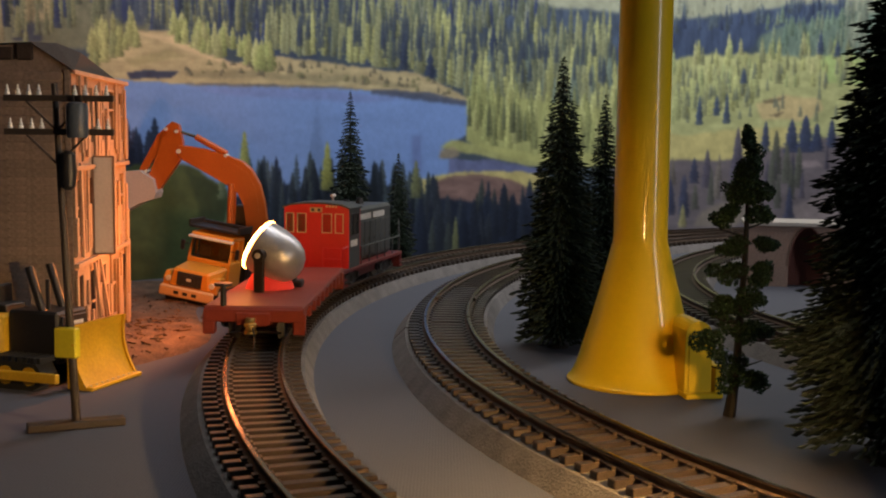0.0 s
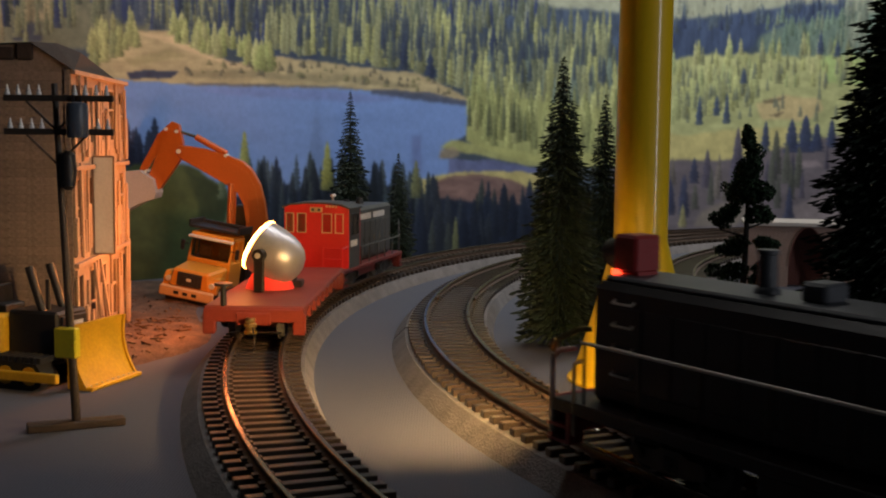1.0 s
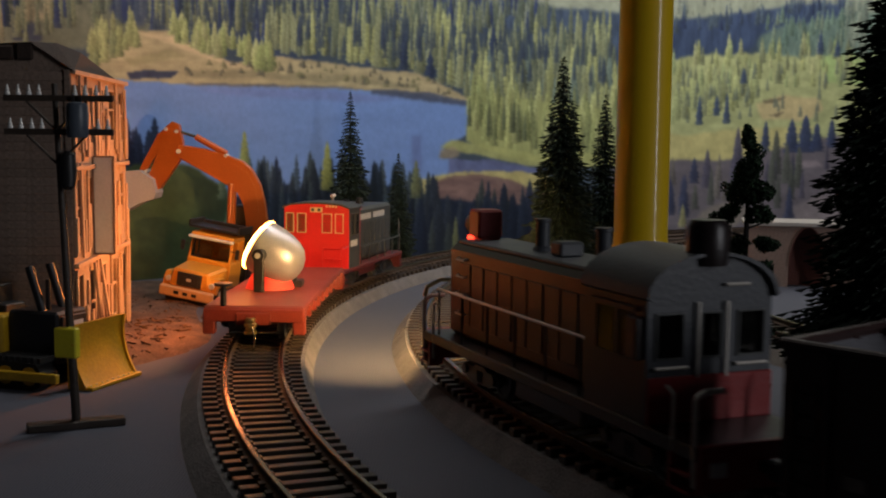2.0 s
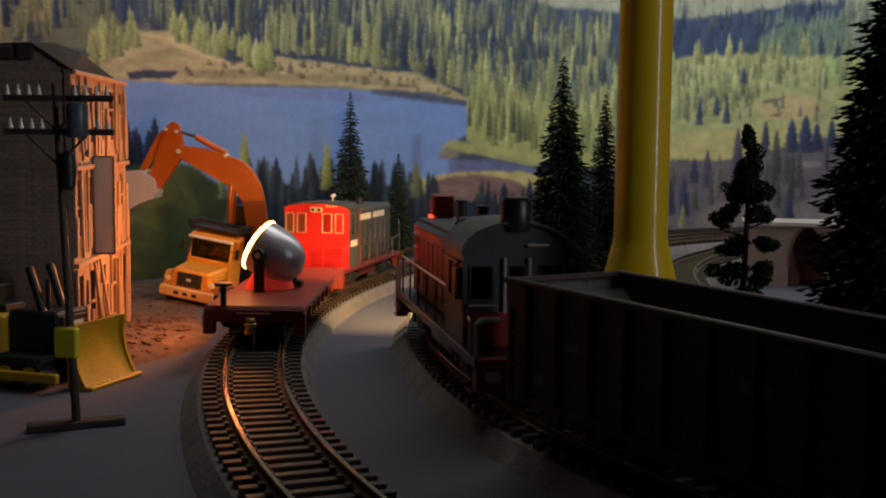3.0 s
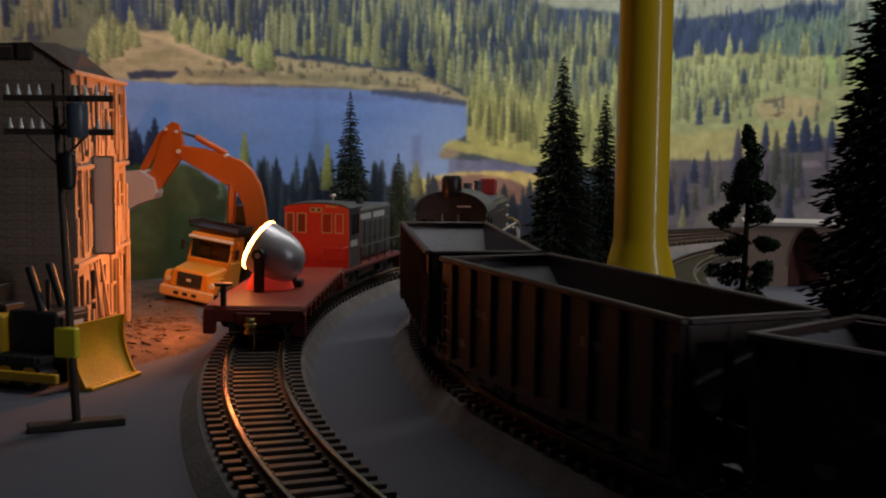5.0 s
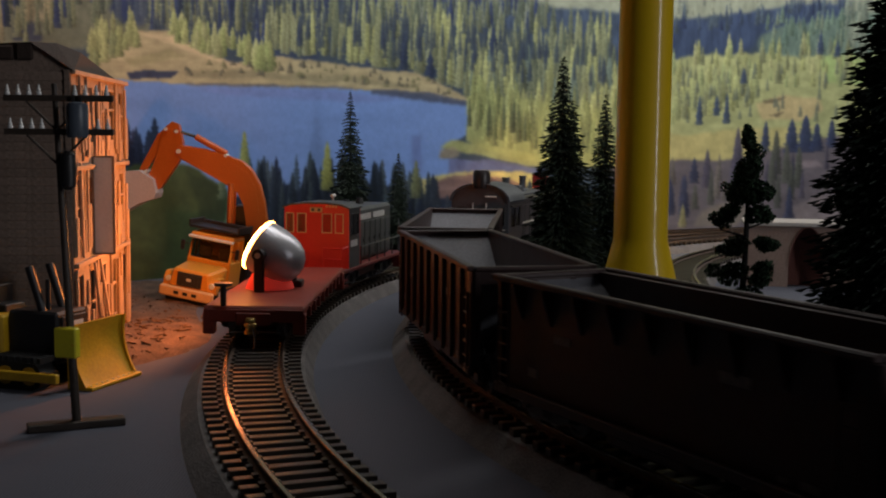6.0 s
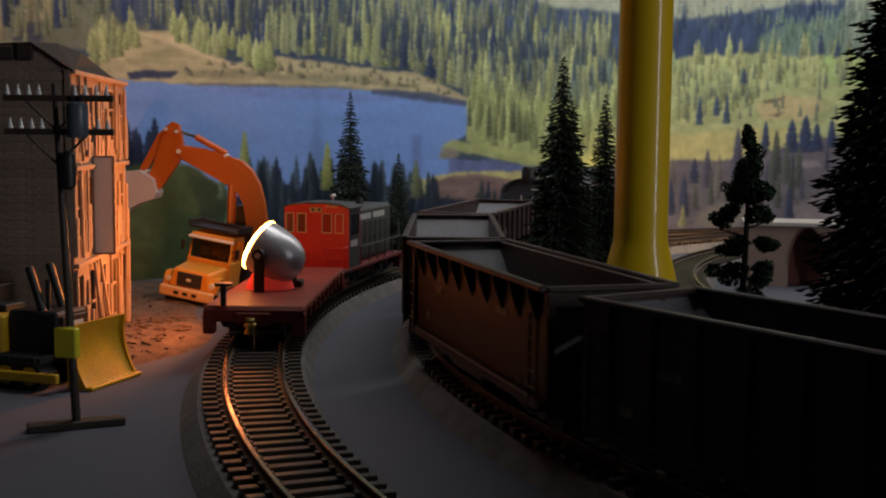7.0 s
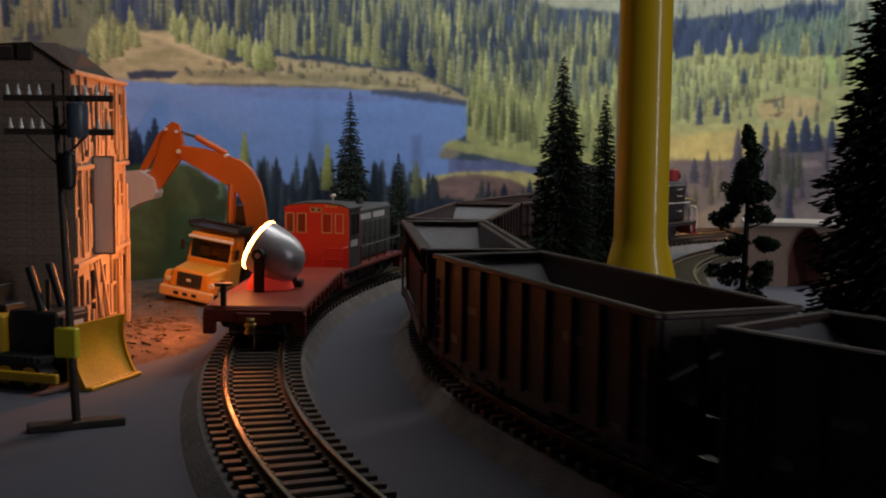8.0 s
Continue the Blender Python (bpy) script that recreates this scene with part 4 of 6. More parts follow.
def excavator():
    t = thing("excavator", mm(-100, 606, 0), "orange excavator with its arm raised over the ruins", "excavator")
    ox = 100

    def shift(points):
        return [(x + ox, z) for x, z in points]

    bm = bmesh.new()
    prism(bm, shift([(-92, 28), (-92.7, 36.5), (-94.1, 46.9), (-96.2, 55.8), (-100.7, 63.8), (-105.1, 67.7), (-112.6, 70.4), (-125.9, 74.2), (-138.4, 76), (-140, 72),
                     (-137.8, 68.6), (-125.9, 62.3), (-114, 55.5), (-107.5, 51.3), (-104.5, 45.4), (-103.1, 36.5), (-104, 28)]), -3.2, 3.2)
    bmesh.ops.bevel(bm, geom=bm.edges[:], offset=0.5, segments=1, affect="EDGES")
    boom = part("boom", bm, M_EXC, t)
    bm = bmesh.new()
    prism(bm, shift([(-96.5, 40), (-98.5, 54), (-103, 62), (-110, 66.5), (-113, 61), (-107, 56.5), (-102.5, 50), (-100.5, 40)]), -3.5, 3.5)
    part("stiffener_plate", bm, M_EXC, boom)
    bm = bmesh.new()
    prism(bm, shift([(-142, 88), (-138.5, 86.5), (-136, 74), (-138, 68), (-148.5, 53), (-153, 52), (-156, 55.5), (-149.5, 72), (-146.5, 84)]), -2.6, 2.6)
    prism(bm, shift([(-146.5, 84), (-149.5, 81.5), (-159.5, 63), (-157.5, 60), (-149.5, 72)]), -1.4, 1.4)
    stick = part("stick", bm, M_EXC, t)
    for x, z, r in ((-138.5, 72.5, 1.25), (-114, 70.5, 0.9), (-139.5, 82.8, 0.95), (-145, 84, 0.95), (-152.5, 54.5, 1.0), (-155.5, 62, 0.95)):
        bm = bmesh.new()
        rod(bm, (x + ox, -3.9, z), (x + ox, 3.9, z), r, n=12)
        part("pin", bm, M_BARS, boom if x > -139 else stick, "pale pin end")
    bm = bmesh.new()
    rod(bm, (-114 + ox, 0, 71.5), (-130 + ox, 0, 80.2), 1.7, n=12)
    ram = part("stick_cylinder", bm, M_EXC, t, smooth=True)
    bm = bmesh.new()
    rod(bm, (-130 + ox, 0, 80.2), (-139.5 + ox, 0, 83), 0.8, n=8)
    part("piston_rod", bm, M_CHROME, ram, smooth=True)
    for s in (-4.6, 4.6):
        bm = bmesh.new()
        rod(bm, (-112 + ox, s, 34), (-111 + ox, s, 56), 1.5, n=12)
        ram = part("boom_cylinder", bm, M_EXC, t, smooth=True)
        bm = bmesh.new()
        rod(bm, (-112.5 + ox, s, 24), (-112 + ox, s, 34), 0.8, n=8)
        part("piston_rod", bm, M_CHROME, ram)
    bm = bmesh.new()
    prism(bm, shift([(-151, 58), (-149.5, 51), (-150.5, 48), (-158, 45.5), (-166, 41), (-173, 44), (-174, 54), (-165, 62), (-158, 62.5)]), -8, 8)
    bucket = part("bucket", bm, M_BUCKET, t, "pale steel bucket")
    for y in (-6.4, -2.2, 2.2, 6.4):
        bm = bmesh.new()
        prism(bm, shift([(-166, 41.5), (-172.5, 44), (-171, 38)]), y - 0.8, y + 0.8)
        part("tooth", bm, M_BUCKET, bucket)
    bm = bmesh.new()
    box(bm, -12, 4, 12, 22, 34, 30, 1.2)
    box(bm, -10, -4, 12, 12, 4, 26, 0.8)
    part("house", bm, M_EXC, t)
    bm = bmesh.new()
    box(bm, -12, 6, 30, 2, 20, 44, 0.8)
    cab = part("cab", bm, M_BLACK, t, "dark glazed cab")
    for s in (2, 30):
        bm = bmesh.new()
        prism(bm, [(-22, 3), (-18, 0.5), (18, 0.5), (22, 3), (22, 7), (18, 9.5), (-18, 9.5), (-22, 7)], s - 3.5, s + 3.5)
        part("crawler_track", bm, M_RUBBER, t)
    bm = bmesh.new()
    rod(bm, (4, 16, 6), (4, 16, 13), 8, n=20)
    box(bm, -10, 4, 4, 14, 28, 8)
    part("undercarriage", bm, M_BLACK, t)


excavator()

# ---- dump truck ----
M_TRUCK = mat("orange_yellow_truck_paint", (0.62, 0.27, 0.03), 0.35, vary=0.12, scale=60)
M_BUMPER = mat("pale_tan_bumper_paint", (0.62, 0.40, 0.20), 0.4, vary=0.15, scale=60)
M_WINDOW = glass("tinted_window", (0.35, 0.36, 0.36))


def dump_truck():
    # local -y is the front; the truck leans to its left side
    t = thing("dump_truck", mm(-121, 549, 1.6, 0, 9, -13), "yellow-orange dump truck with a black tipping body", "truck")
    bm = bmesh.new()
    box(bm, -11, -5, 6, 11, 14, 17.0, 1.2)
    for v in bm.verts:
        if v.co.z > 14 and v.co.y < 5:
            v.co.z -= 1.5
            v.co.x *= 0.86
    part("hood", bm, M_TRUCK, t)
    for s in (-1, 1):
        bm = bmesh.new()
        prism(bm, [(-5.5, 6), (-5.6, 10), (-3.5, 13), (3.5, 13), (6.5, 9), (6.5, 6), (4.6, 6), (3.5, 9), (-2.5, 9), (-4, 6)], -2.6, 2.6, Matrix.Translation((s * 11.2, 2, 0)) @ pose(0, 0, 0, 0, 0, 90))
        fender = part("fender", bm, M_TRUCK, t)
        bm = bmesh.new()
        rod(bm, (s * 11.2, -4.6, 9.8), (s * 11.2, -3.2, 9.8), 1.35, n=12)
        part("headlight", bm, M_BARS, fender, "round headlight")
        bm = bmesh.new()
        rod(bm, (s * 9.6, 2.4, 5), (s * 13.6, 2.4, 5), 5, n=18)
        wheel = part("wheel", bm, M_RUBBER, t, "black tyre", smooth=True)
        bm = bmesh.new()
        rod(bm, (s * 13.5, 2.4, 5), (s * 13.9, 2.4, 5), 2.6, n=12)
        part("rim", bm, M_BARS, wheel)
        for y in (48, 60):
            bm = bmesh.new()
            rod(bm, (s * 7, y, 5), (s * 13.6, y, 5), 5, n=18)
            wheel = part("wheel", bm, M_RUBBER, t, smooth=True)
            bm = bmesh.new()
            rod(bm, (s * 13.5, y, 5), (s * 13.8, y, 5), 2.6, n=12)
            part("rim", bm, M_TRUCK, wheel)
        bm = bmesh.new()
        box(bm, s * 14.4 - 1, 13.4, 21.5, s * 14.4 + 1, 14.4, 26.5, 0.2)
        rod(bm, (s * 11, 13.8, 25), (s * 14, 13.8, 25), 0.25, n=6)
        part("mirror", bm, M_BLACK, t)
    bm = bmesh.new()
    box(bm, -6.4, -5.5, 7.4, 6.4, -4.7, 14.2, 0.4)
    grille = part("grille", bm, M_BLACK, t, "dark grille")
    for k in range(6):
        bm = bmesh.new()
        box(bm, -5.8, -5.75, 8.1 + k, 5.8, -5.45, 8.4 + k)
        part("slat", bm, M_GREYD, grille)
    bm = bmesh.new()
    box(bm, -1.2, -6.0, 10.2, 1.2, -5.7, 11.6, 0.2)
    part("badge", bm, M_BARS, grille)
    bm = bmesh.new()
    box(bm, -13.8, -8, 2.0, 13.8, -5.2, 7.0, 0.7)
    bumper = part("bumper", bm, M_BUMPER, t, "pale tan bumper")
    for x in (-4.6, 0, 4.6):
        bm = bmesh.new()
        box(bm, x - 1.3, -8.2, 3.6, x + 1.3, -7.9, 5.2, 0.1)
        part("slot", bm, M_BLACK, bumper)
    # cab: roof on pillars with real panes
    bm = bmesh.new()
    box(bm, -11.5, 14, 6, 11.5, 29, 19, 0.6)
    for x in (-10.7, 10.7):
        rod(bm, (x, 14.8, 18.5), (x * 0.95, 16.4, 29), 0.7, n=6)
        box(bm, x - 0.7, 27, 18, x + 0.7, 28.8, 29)
        box(bm, x - 0.6, 21.5, 18, x + 0.6, 22.5, 29)
    box(bm, -10.6, 28, 18, 10.6, 28.9, 29)
    cab = part("cab", bm, M_TRUCK, t)
    bm = bmesh.new()
    box(bm, -11.4, 14.6, 28.8, 11.4, 29.2, 31.4, 0.8)
    part("roof", bm, M_TRUCK, cab)
    bm = bmesh.new()
    box(bm, -11.6, 12.6, 28.6, 11.6, 15.4, 29.8, 0.2)
    part("sun_visor", bm, M_BARS, cab, "pale sun visor")
    bm = bmesh.new()
    box(bm, -10.2, 14.7, 18.8, 10.2, 15.0, 28.8, 0, pose(0, 0, 0, 0, 0, 0))
    pane = part("windscreen", bm, M_WINDOW, cab, "dark windscreen")
    bm = bmesh.new()
    box(bm, -8, 20, 19, -2, 22, 25, 0.5)
    box(bm, 2, 20, 19, 8, 22, 25, 0.5)
    part("seat", bm, M_BUMPER, cab)
    bm = bmesh.new()
    box(bm, -8, 10, 4.2, 8, 68, 7, 0.3)
    part("chassis", bm, M_BLACK, t)
    # Added black box; the shade under the truck is put into its colour.
    bm = bmesh.new()
    box(bm, -12, -4, -0.6, 12, 6, 5.5, 0.6)
    part("front_axle", bm, M_RUBBER, t, "black box standing for the shade under the bumper")
    bm = bmesh.new()
    box(bm, -13, 31, 8, 13, 32.2, 33)
    box(bm, -13, 67, 8, 13, 68, 24)
    box(bm, -13, 31, 8, 13, 68, 9.2)
    for s in (-1, 1):
        box(bm, s * 12.4 - 0.6, 31, 8, s * 12.4 + 0.6, 68, 26)
    box(bm, -13.2, 15.5, 33, 13.2, 32, 34.4, 0.3)
    box(bm, -13.2, 30, 30, 13.2, 32, 36, 0.3)
    box(bm, -13.4, 15.2, 33.8, -12.6, 32, 36.8)
    box(bm, 12.6, 15.2, 33.8, 13.4, 32, 36.8)
    bed = part("tipping_body", bm, M_BLACK, t, "black tipping body with cab shield")
    for s in (-1, 1):
        for k in range(5):
            bm = bmesh.new()
            box(bm, s * 13.4 - 0.5, 33 + k * 7.6, 9, s * 13.4 + 0.5, 34.4 + k * 7.6, 25.5)
            part("rib", bm, M_BLACK, bed)


M_GREYD = mat("dark_grey_metal", (0.07, 0.07, 0.07), 0.5, vary=0.2)
dump_truck()

# ---- rolling stock parts ----
M_SWITCHER = mat("black_locomotive_paint", (0.022, 0.016, 0.016), 0.35, vary=0.3, scale=60, bump=0.08)
M_FRAME = mat("dull_red_frame_paint", (0.13, 0.014, 0.012), 0.5, vary=0.2, scale=60)
M_SWRED = mat("dark_red_locomotive_paint", (0.30, 0.025, 0.025), 0.4, vary=0.2, scale=60)
# Dusty black lightened bluish: the rear wall's reflections are put into the colour.
M_ROOFGREY = mat("dusty_black_blue_sheen", (0.062, 0.068, 0.080), 0.45, vary=0.3, scale=50)
M_OXIDE = mat("oxide_red_plastic", (0.24, 0.036, 0.022), 0.45, vary=0.2, scale=70, bump=0.15)
M_SCARLET = mat("scarlet_paint", (0.60, 0.017, 0.022), 0.4, vary=0.12, scale=50)
M_LOCOGREY = mat("dark_lark_grey_paint", (0.055, 0.058, 0.058), 0.45, vary=0.15, scale=50)
M_SILVER = mat("silver_drum_paint", (0.48, 0.48, 0.51), 0.36, 0.5, vary=0.1, scale=40, bump=0.05)
M_BRASS = mat("brass_coupler_spring", (0.55, 0.40, 0.15), 0.35, 1.0, vary=0.2)
M_CREAM = mat("cream_window_frame", (0.62, 0.50, 0.32), 0.5, vary=0.1)
M_LENS = glow("burning_searchlight_lens", (1.0, 0.50, 0.16), 40.0)
M_RING = glow("glowing_translucent_rim", (1.0, 0.36, 0.075), 22.0)
M_BASE = glow("red_lit_translucent_base", (1.0, 0.06, 0.04), 0.15)
M_HEAD = glow("burning_headlight", (1.0, 0.58, 0.21), 9200.0)
M_MARKER = glow("red_marker_glow", (1.0, 0.05, 0.02), 5.0)
M_HOPPER = mat("dark_freight_brown_plastic", (0.036, 0.013, 0.011), 0.5, vary=0.35, scale=60, fine=700, bump=0.2)
# Slope sheets catch light; that brightness is put into this grey.
M_LITGREY = mat("grey_lightened_as_lit", (0.20, 0.20, 0.22), 0.8, vary=0.3, scale=50)
M_STRIPE = mat("white_stripe_paint", (0.62, 0.60, 0.58), 0.5, vary=0.1)
M_RAILING = mat("silver_handrail", (0.62, 0.58, 0.52), 0.4, 0.3, vary=0.1)


def truck_frame(parent, y, sprung=9.0):
    """A two-axle truck at y under a car: side frames and wheels."""
    bm = bmesh.new()
    for s in (-1, 1):
        prism(bm, [(-13, 5.4), (-11, 6.8), (-5, 6.6), (-3, 7.6), (3, 7.6), (5, 6.6), (11, 6.8), (13, 5.4), (11, 3.6), (5, 2.4), (-5, 2.4), (-11, 3.6)], -0.8, 0.8, Matrix.Translation((s * 11.6, y, 0)) @ pose(0, 0, 0, 0, 0, 90))
        for k in (-9.5, 9.5):
            rod(bm, (s * 11.4, y + k, 5.2), (s * 13.2, y + k, 5.2), 1.5, n=8)
        for k in (-1.4, 0, 1.4):
            rod(bm, (s * 12.2, y + k, 3), (s * 12.2, y + k, 6.2), 0.55, n=6)
    box(bm, -11, y - 2.4, 4, 11, y + 2.4, sprung)
    bogie = part("truck", bm, M_BLACK, parent)
    for k in (-9.5, 9.5):
        bm = bmesh.new()
        rod(bm, (-8, y + k, 5.2), (8, y + k, 5.2), 1.0, n=8)
        for s in (-1, 1):
            lathe(bm, [(5.9, 0), (5.9, 0.6), (5.3, 0.8), (5.2, 2.4), (4.2, 2.5), (3.8, 2.0), (1.6, 2.2)], 18, Matrix.Translation((s * 7.4, y + k, 5.25)) @ pose(0, 0, 0, 0, 90 * s, 0))
        part("wheelset", bm, M_GREYD, bogie, smooth=True)


def coupler(parent, y, s):
    bm = bmesh.new()
    box(bm, -1.2, min(y, y + s * 6), 6.6, 1.2, max(y, y + s * 6), 9.0, 0.3)
    box(bm, -2.4, min(y + s * 5, y + s * 9), 6.2, 1.6, max(y + s * 5, y + s * 9), 10.4, 0.5)
    knuckle = part("coupler", bm, M_BLACK, parent)
    bm = bmesh.new()
    rod(bm, (0.6, y + s * 6, 7), (0.6, y + s * 6.4, 2.6), 0.28, n=6)
    rod(bm, (0.6, y + s * 6.4, 2.6), (1.2, y + s * 3, 1.4), 0.28, n=6)
    part("trip_pin", bm, M_CHROME, knuckle)


def bent_rail(points, r=0.35):
    bm = bmesh.new()
    for a, b in zip(points, points[1:]):
        rod(bm, a, b, r, n=6)
    return bm


def on_outer(theta, inset=2.0):
    r = R_OUT - inset
    return mm(OUTER[0] + r * math.cos(radians(theta)), OUTER[1] + r * math.sin(radians(theta)), RAIL_TOP, 0, 0, theta - 180)


# ---- searchlight car; local -y faces the eye ----
def searchlight_car():
    t = thing("searchlight_car", on_outer(178.6), "oxide red flatcar carrying a lit silver searchlight", "railway car")
    bm = bmesh.new()
    box(bm, -17.5, -62, 9.6, 17.5, 62, 12.0, 0.3)
    box(bm, -16, -61, 6.5, -13.5, 61, 9.8)
    box(bm, 13.5, -61, 6.5, 16, 61, 9.8)
    box(bm, -17.6, -62.6, 6.8, 17.6, -60.5, 11.4, 0.3)
    box(bm, -17.6, 60.5, 6.8, 17.6, 62.6, 11.4, 0.3)
    box(bm, -6, -63.2, 5.8, 6, -58, 10.2, 0.3)
    box(bm, -4, -60, 5, 4, 60, 9.6)
    deck = part("deck", bm, M_OXIDE, t)
    for k in range(30):
        bm = bmesh.new()
        box(bm, -17.2, -60.9 + k * 4.06, 11.95, 17.2, -57.1 + k * 4.06, 12.35, 0.12)
        part("deck_board", bm, M_OXIDE, deck)
    for s in (-1, 1):
        for e in (-1, 1):
            bm = bmesh.new()
            box(bm, s * 15.8 - 2.2, e * 60.6 - 1.8, 2.4, s * 15.8 + 2.2, e * 60.6 + 1.8, 10, 0.5)
            part("corner_step", bm, M_OXIDE, t)
        for k in range(9):
            bm = bmesh.new()
            box(bm, s * 17.6 - 0.7, -50 + k * 12.5, 7.4, s * 17.6 + 0.7, -48 + k * 12.5, 11)
            part("stake_pocket", bm, M_OXIDE, t)
    truck_frame(t, -43)
    truck_frame(t, 43)
    coupler(t, 60, 1)
    bm = bmesh.new()
    lathe(bm, [(2.3, 3.2), (2.3, 4.2), (1.7, 4.5), (1.7, 5.4), (2.3, 5.7), (2.3, 6.6), (1.6, 7.0), (1.6, 8.6)], 16, Matrix.Translation((-0.6, -64.6, 0)))
    box(bm, -2.2, -66.4, 7.2, 1.0, -62.6, 8.4, 0.3)
    near = part("coupler", bm, M_BRASS, t, "brass coupler", smooth=True)
    part("trip_pin", bent_rail([(0.4, -66.2, 5.6), (1.2, -67.0, 2.2), (1.0, -66.6, -1.6), (0.0, -66.0, -3.0), (-1.2, -65.0, -2.6)], 0.3), M_CHROME, near)
    # Added rod that stands for the axle's bright line.
    bm = bmesh.new()
    rod(bm, (-9, -57.5, 2.4), (9, -57.5, 2.4), 0.45, n=8)
    part("brake_rod", bm, M_CHROME, t, "bright steel rod standing for the axle's bright line", smooth=True)
    bm = bmesh.new()
    rod(bm, (-11, -60, 8), (-11, -60, 20), 1.1, n=10)
    rod(bm, (-11, -60, 19.2), (-11, -60, 20.2), 3.2, n=16)
    part("brake_wheel", bm, M_BLACK, t, "black hand brake", smooth=True)
    # base housing and yoke
    bm = bmesh.new()
    lathe(bm, [(9.5, 12.2), (9.0, 14), (6.5, 19), (4, 21)], 24, Matrix.Translation((-3, -12, 0)))
    part("turntable", bm, M_BASE, t, "red translucent base lit from inside", smooth=True)
    axis = Vector((-0.80, 0.16, 0.46)).normalized()
    turn = axis.to_track_quat("Z", "Y").to_matrix().to_4x4()
    centre = Vector((-2.4, -13, 26.4))
    cross = Vector((axis.y, -axis.x, 0)).normalized()
    if cross.y > 0:
        cross = -cross
    for s in (-1, 1):
        bm = bmesh.new()
        foot = Vector((centre.x, centre.y, 0)) + cross * s * 12.6
        box(bm, -2.0, -0.9, 12.2, 2.0, 0.9, 27.5, 0.4, Matrix.Translation((foot.x, foot.y, 0)) @ pose(0, 0, 0, 0, 0, math.degrees(math.atan2(cross.y, cross.x)) + 90))
        yoke = part("yoke_arm", bm, M_BLACK, t, "black yoke arm")
        bm = bmesh.new()
        rod(bm, centre + cross * s * 10.5, centre + cross * s * 14.0, 2.4, n=16)
        part("pivot", bm, M_BLACK, yoke, smooth=True)
        bm = bmesh.new()
        rod(bm, centre + cross * s * 13.8, centre + cross * s * 14.4, 1.1, n=10)
        part("bolt", bm, M_BARS, yoke)
    at = Matrix.Translation(centre) @ turn @ Matrix.Scale(0.95, 4)
    bm = bmesh.new()
    prof = [(0.3, -14.6), (3.0, -14.3), (5.6, -13.2), (7.9, -11.2), (9.7, -8.0), (10.7, -4), (11.0, 0), (11.0, 5.2), (10.6, 5.3), (10.2, 0), (8, -7), (0.3, -10)]
    lathe(bm, prof, 48, at, caps=False)
    drum = part("drum", bm, M_SILVER, t, "silver searchlight drum", smooth=True)
    bm = bmesh.new()
    lathe(bm, [(10.7, 5.2), (11.2, 5.3), (11.25, 6.3), (10.8, 6.5)], 48, at, caps=False)
    part("rim", bm, M_RING, drum, "glowing rim of the searchlight", smooth=True)
    bm = bmesh.new()
    lathe(bm, [(10.9, 6.5), (10.2, 6.9), (7, 7.9), (0.3, 8.4)], 48, at, caps=True)
    part("lens", bm, M_LENS, drum, "glowing white-orange lens", smooth=True)
    bm = bmesh.new()
    for a, b in (((6, -8, 12.3), (6, -8, 17)), ((6, -8, 17), (8, -7, 22)), ((2, -4, 12.3), (2, -4, 18))):
        rod(bm, a, b, 0.8, n=8)
    box(bm, 1, -10, 12.2, 9, -2, 15, 0.4)
    part("generator", bm, M_BLACK, t)


searchlight_car()


def window_in(parent, w, h, m, depth=0.9, frame_mat=None, pane_mat=None):
    """A framed pane set into a wall; its plane is local x and z, outside is -y."""
    win = new("window")
    win.parent, win.matrix_basis = parent, m
    bm = bmesh.new()
    f = 0.38
    for b in ((-w / 2 - f, 0, w / 2 + f, f), (-w / 2 - f, h, w / 2 + f, h + f), (-w / 2 - f, f, -w / 2, h), (w / 2, f, w / 2 + f, h)):
        box(bm, b[0], -0.35, b[1], b[2], 0.5, b[3])
    part("window_frame", bm, frame_mat or M_CREAM, win)
    bm = bmesh.new()
    box(bm, -w / 2, 0.05, f, w / 2, 0.3, h)
    part("pane", bm, pane_mat or M_PANE, win)


# Warm light from inside the cab is put into this pane's colour.
M_PANE = mat("pane_tinted_as_cab_light", (0.20, 0.13, 0.07), 0.15, vary=0.3, scale=150, bump=0.0)
M_PANE_DARK = mat("dark_cab_glass", (0.03, 0.035, 0.045), 0.08, vary=0.2, bump=0.0)


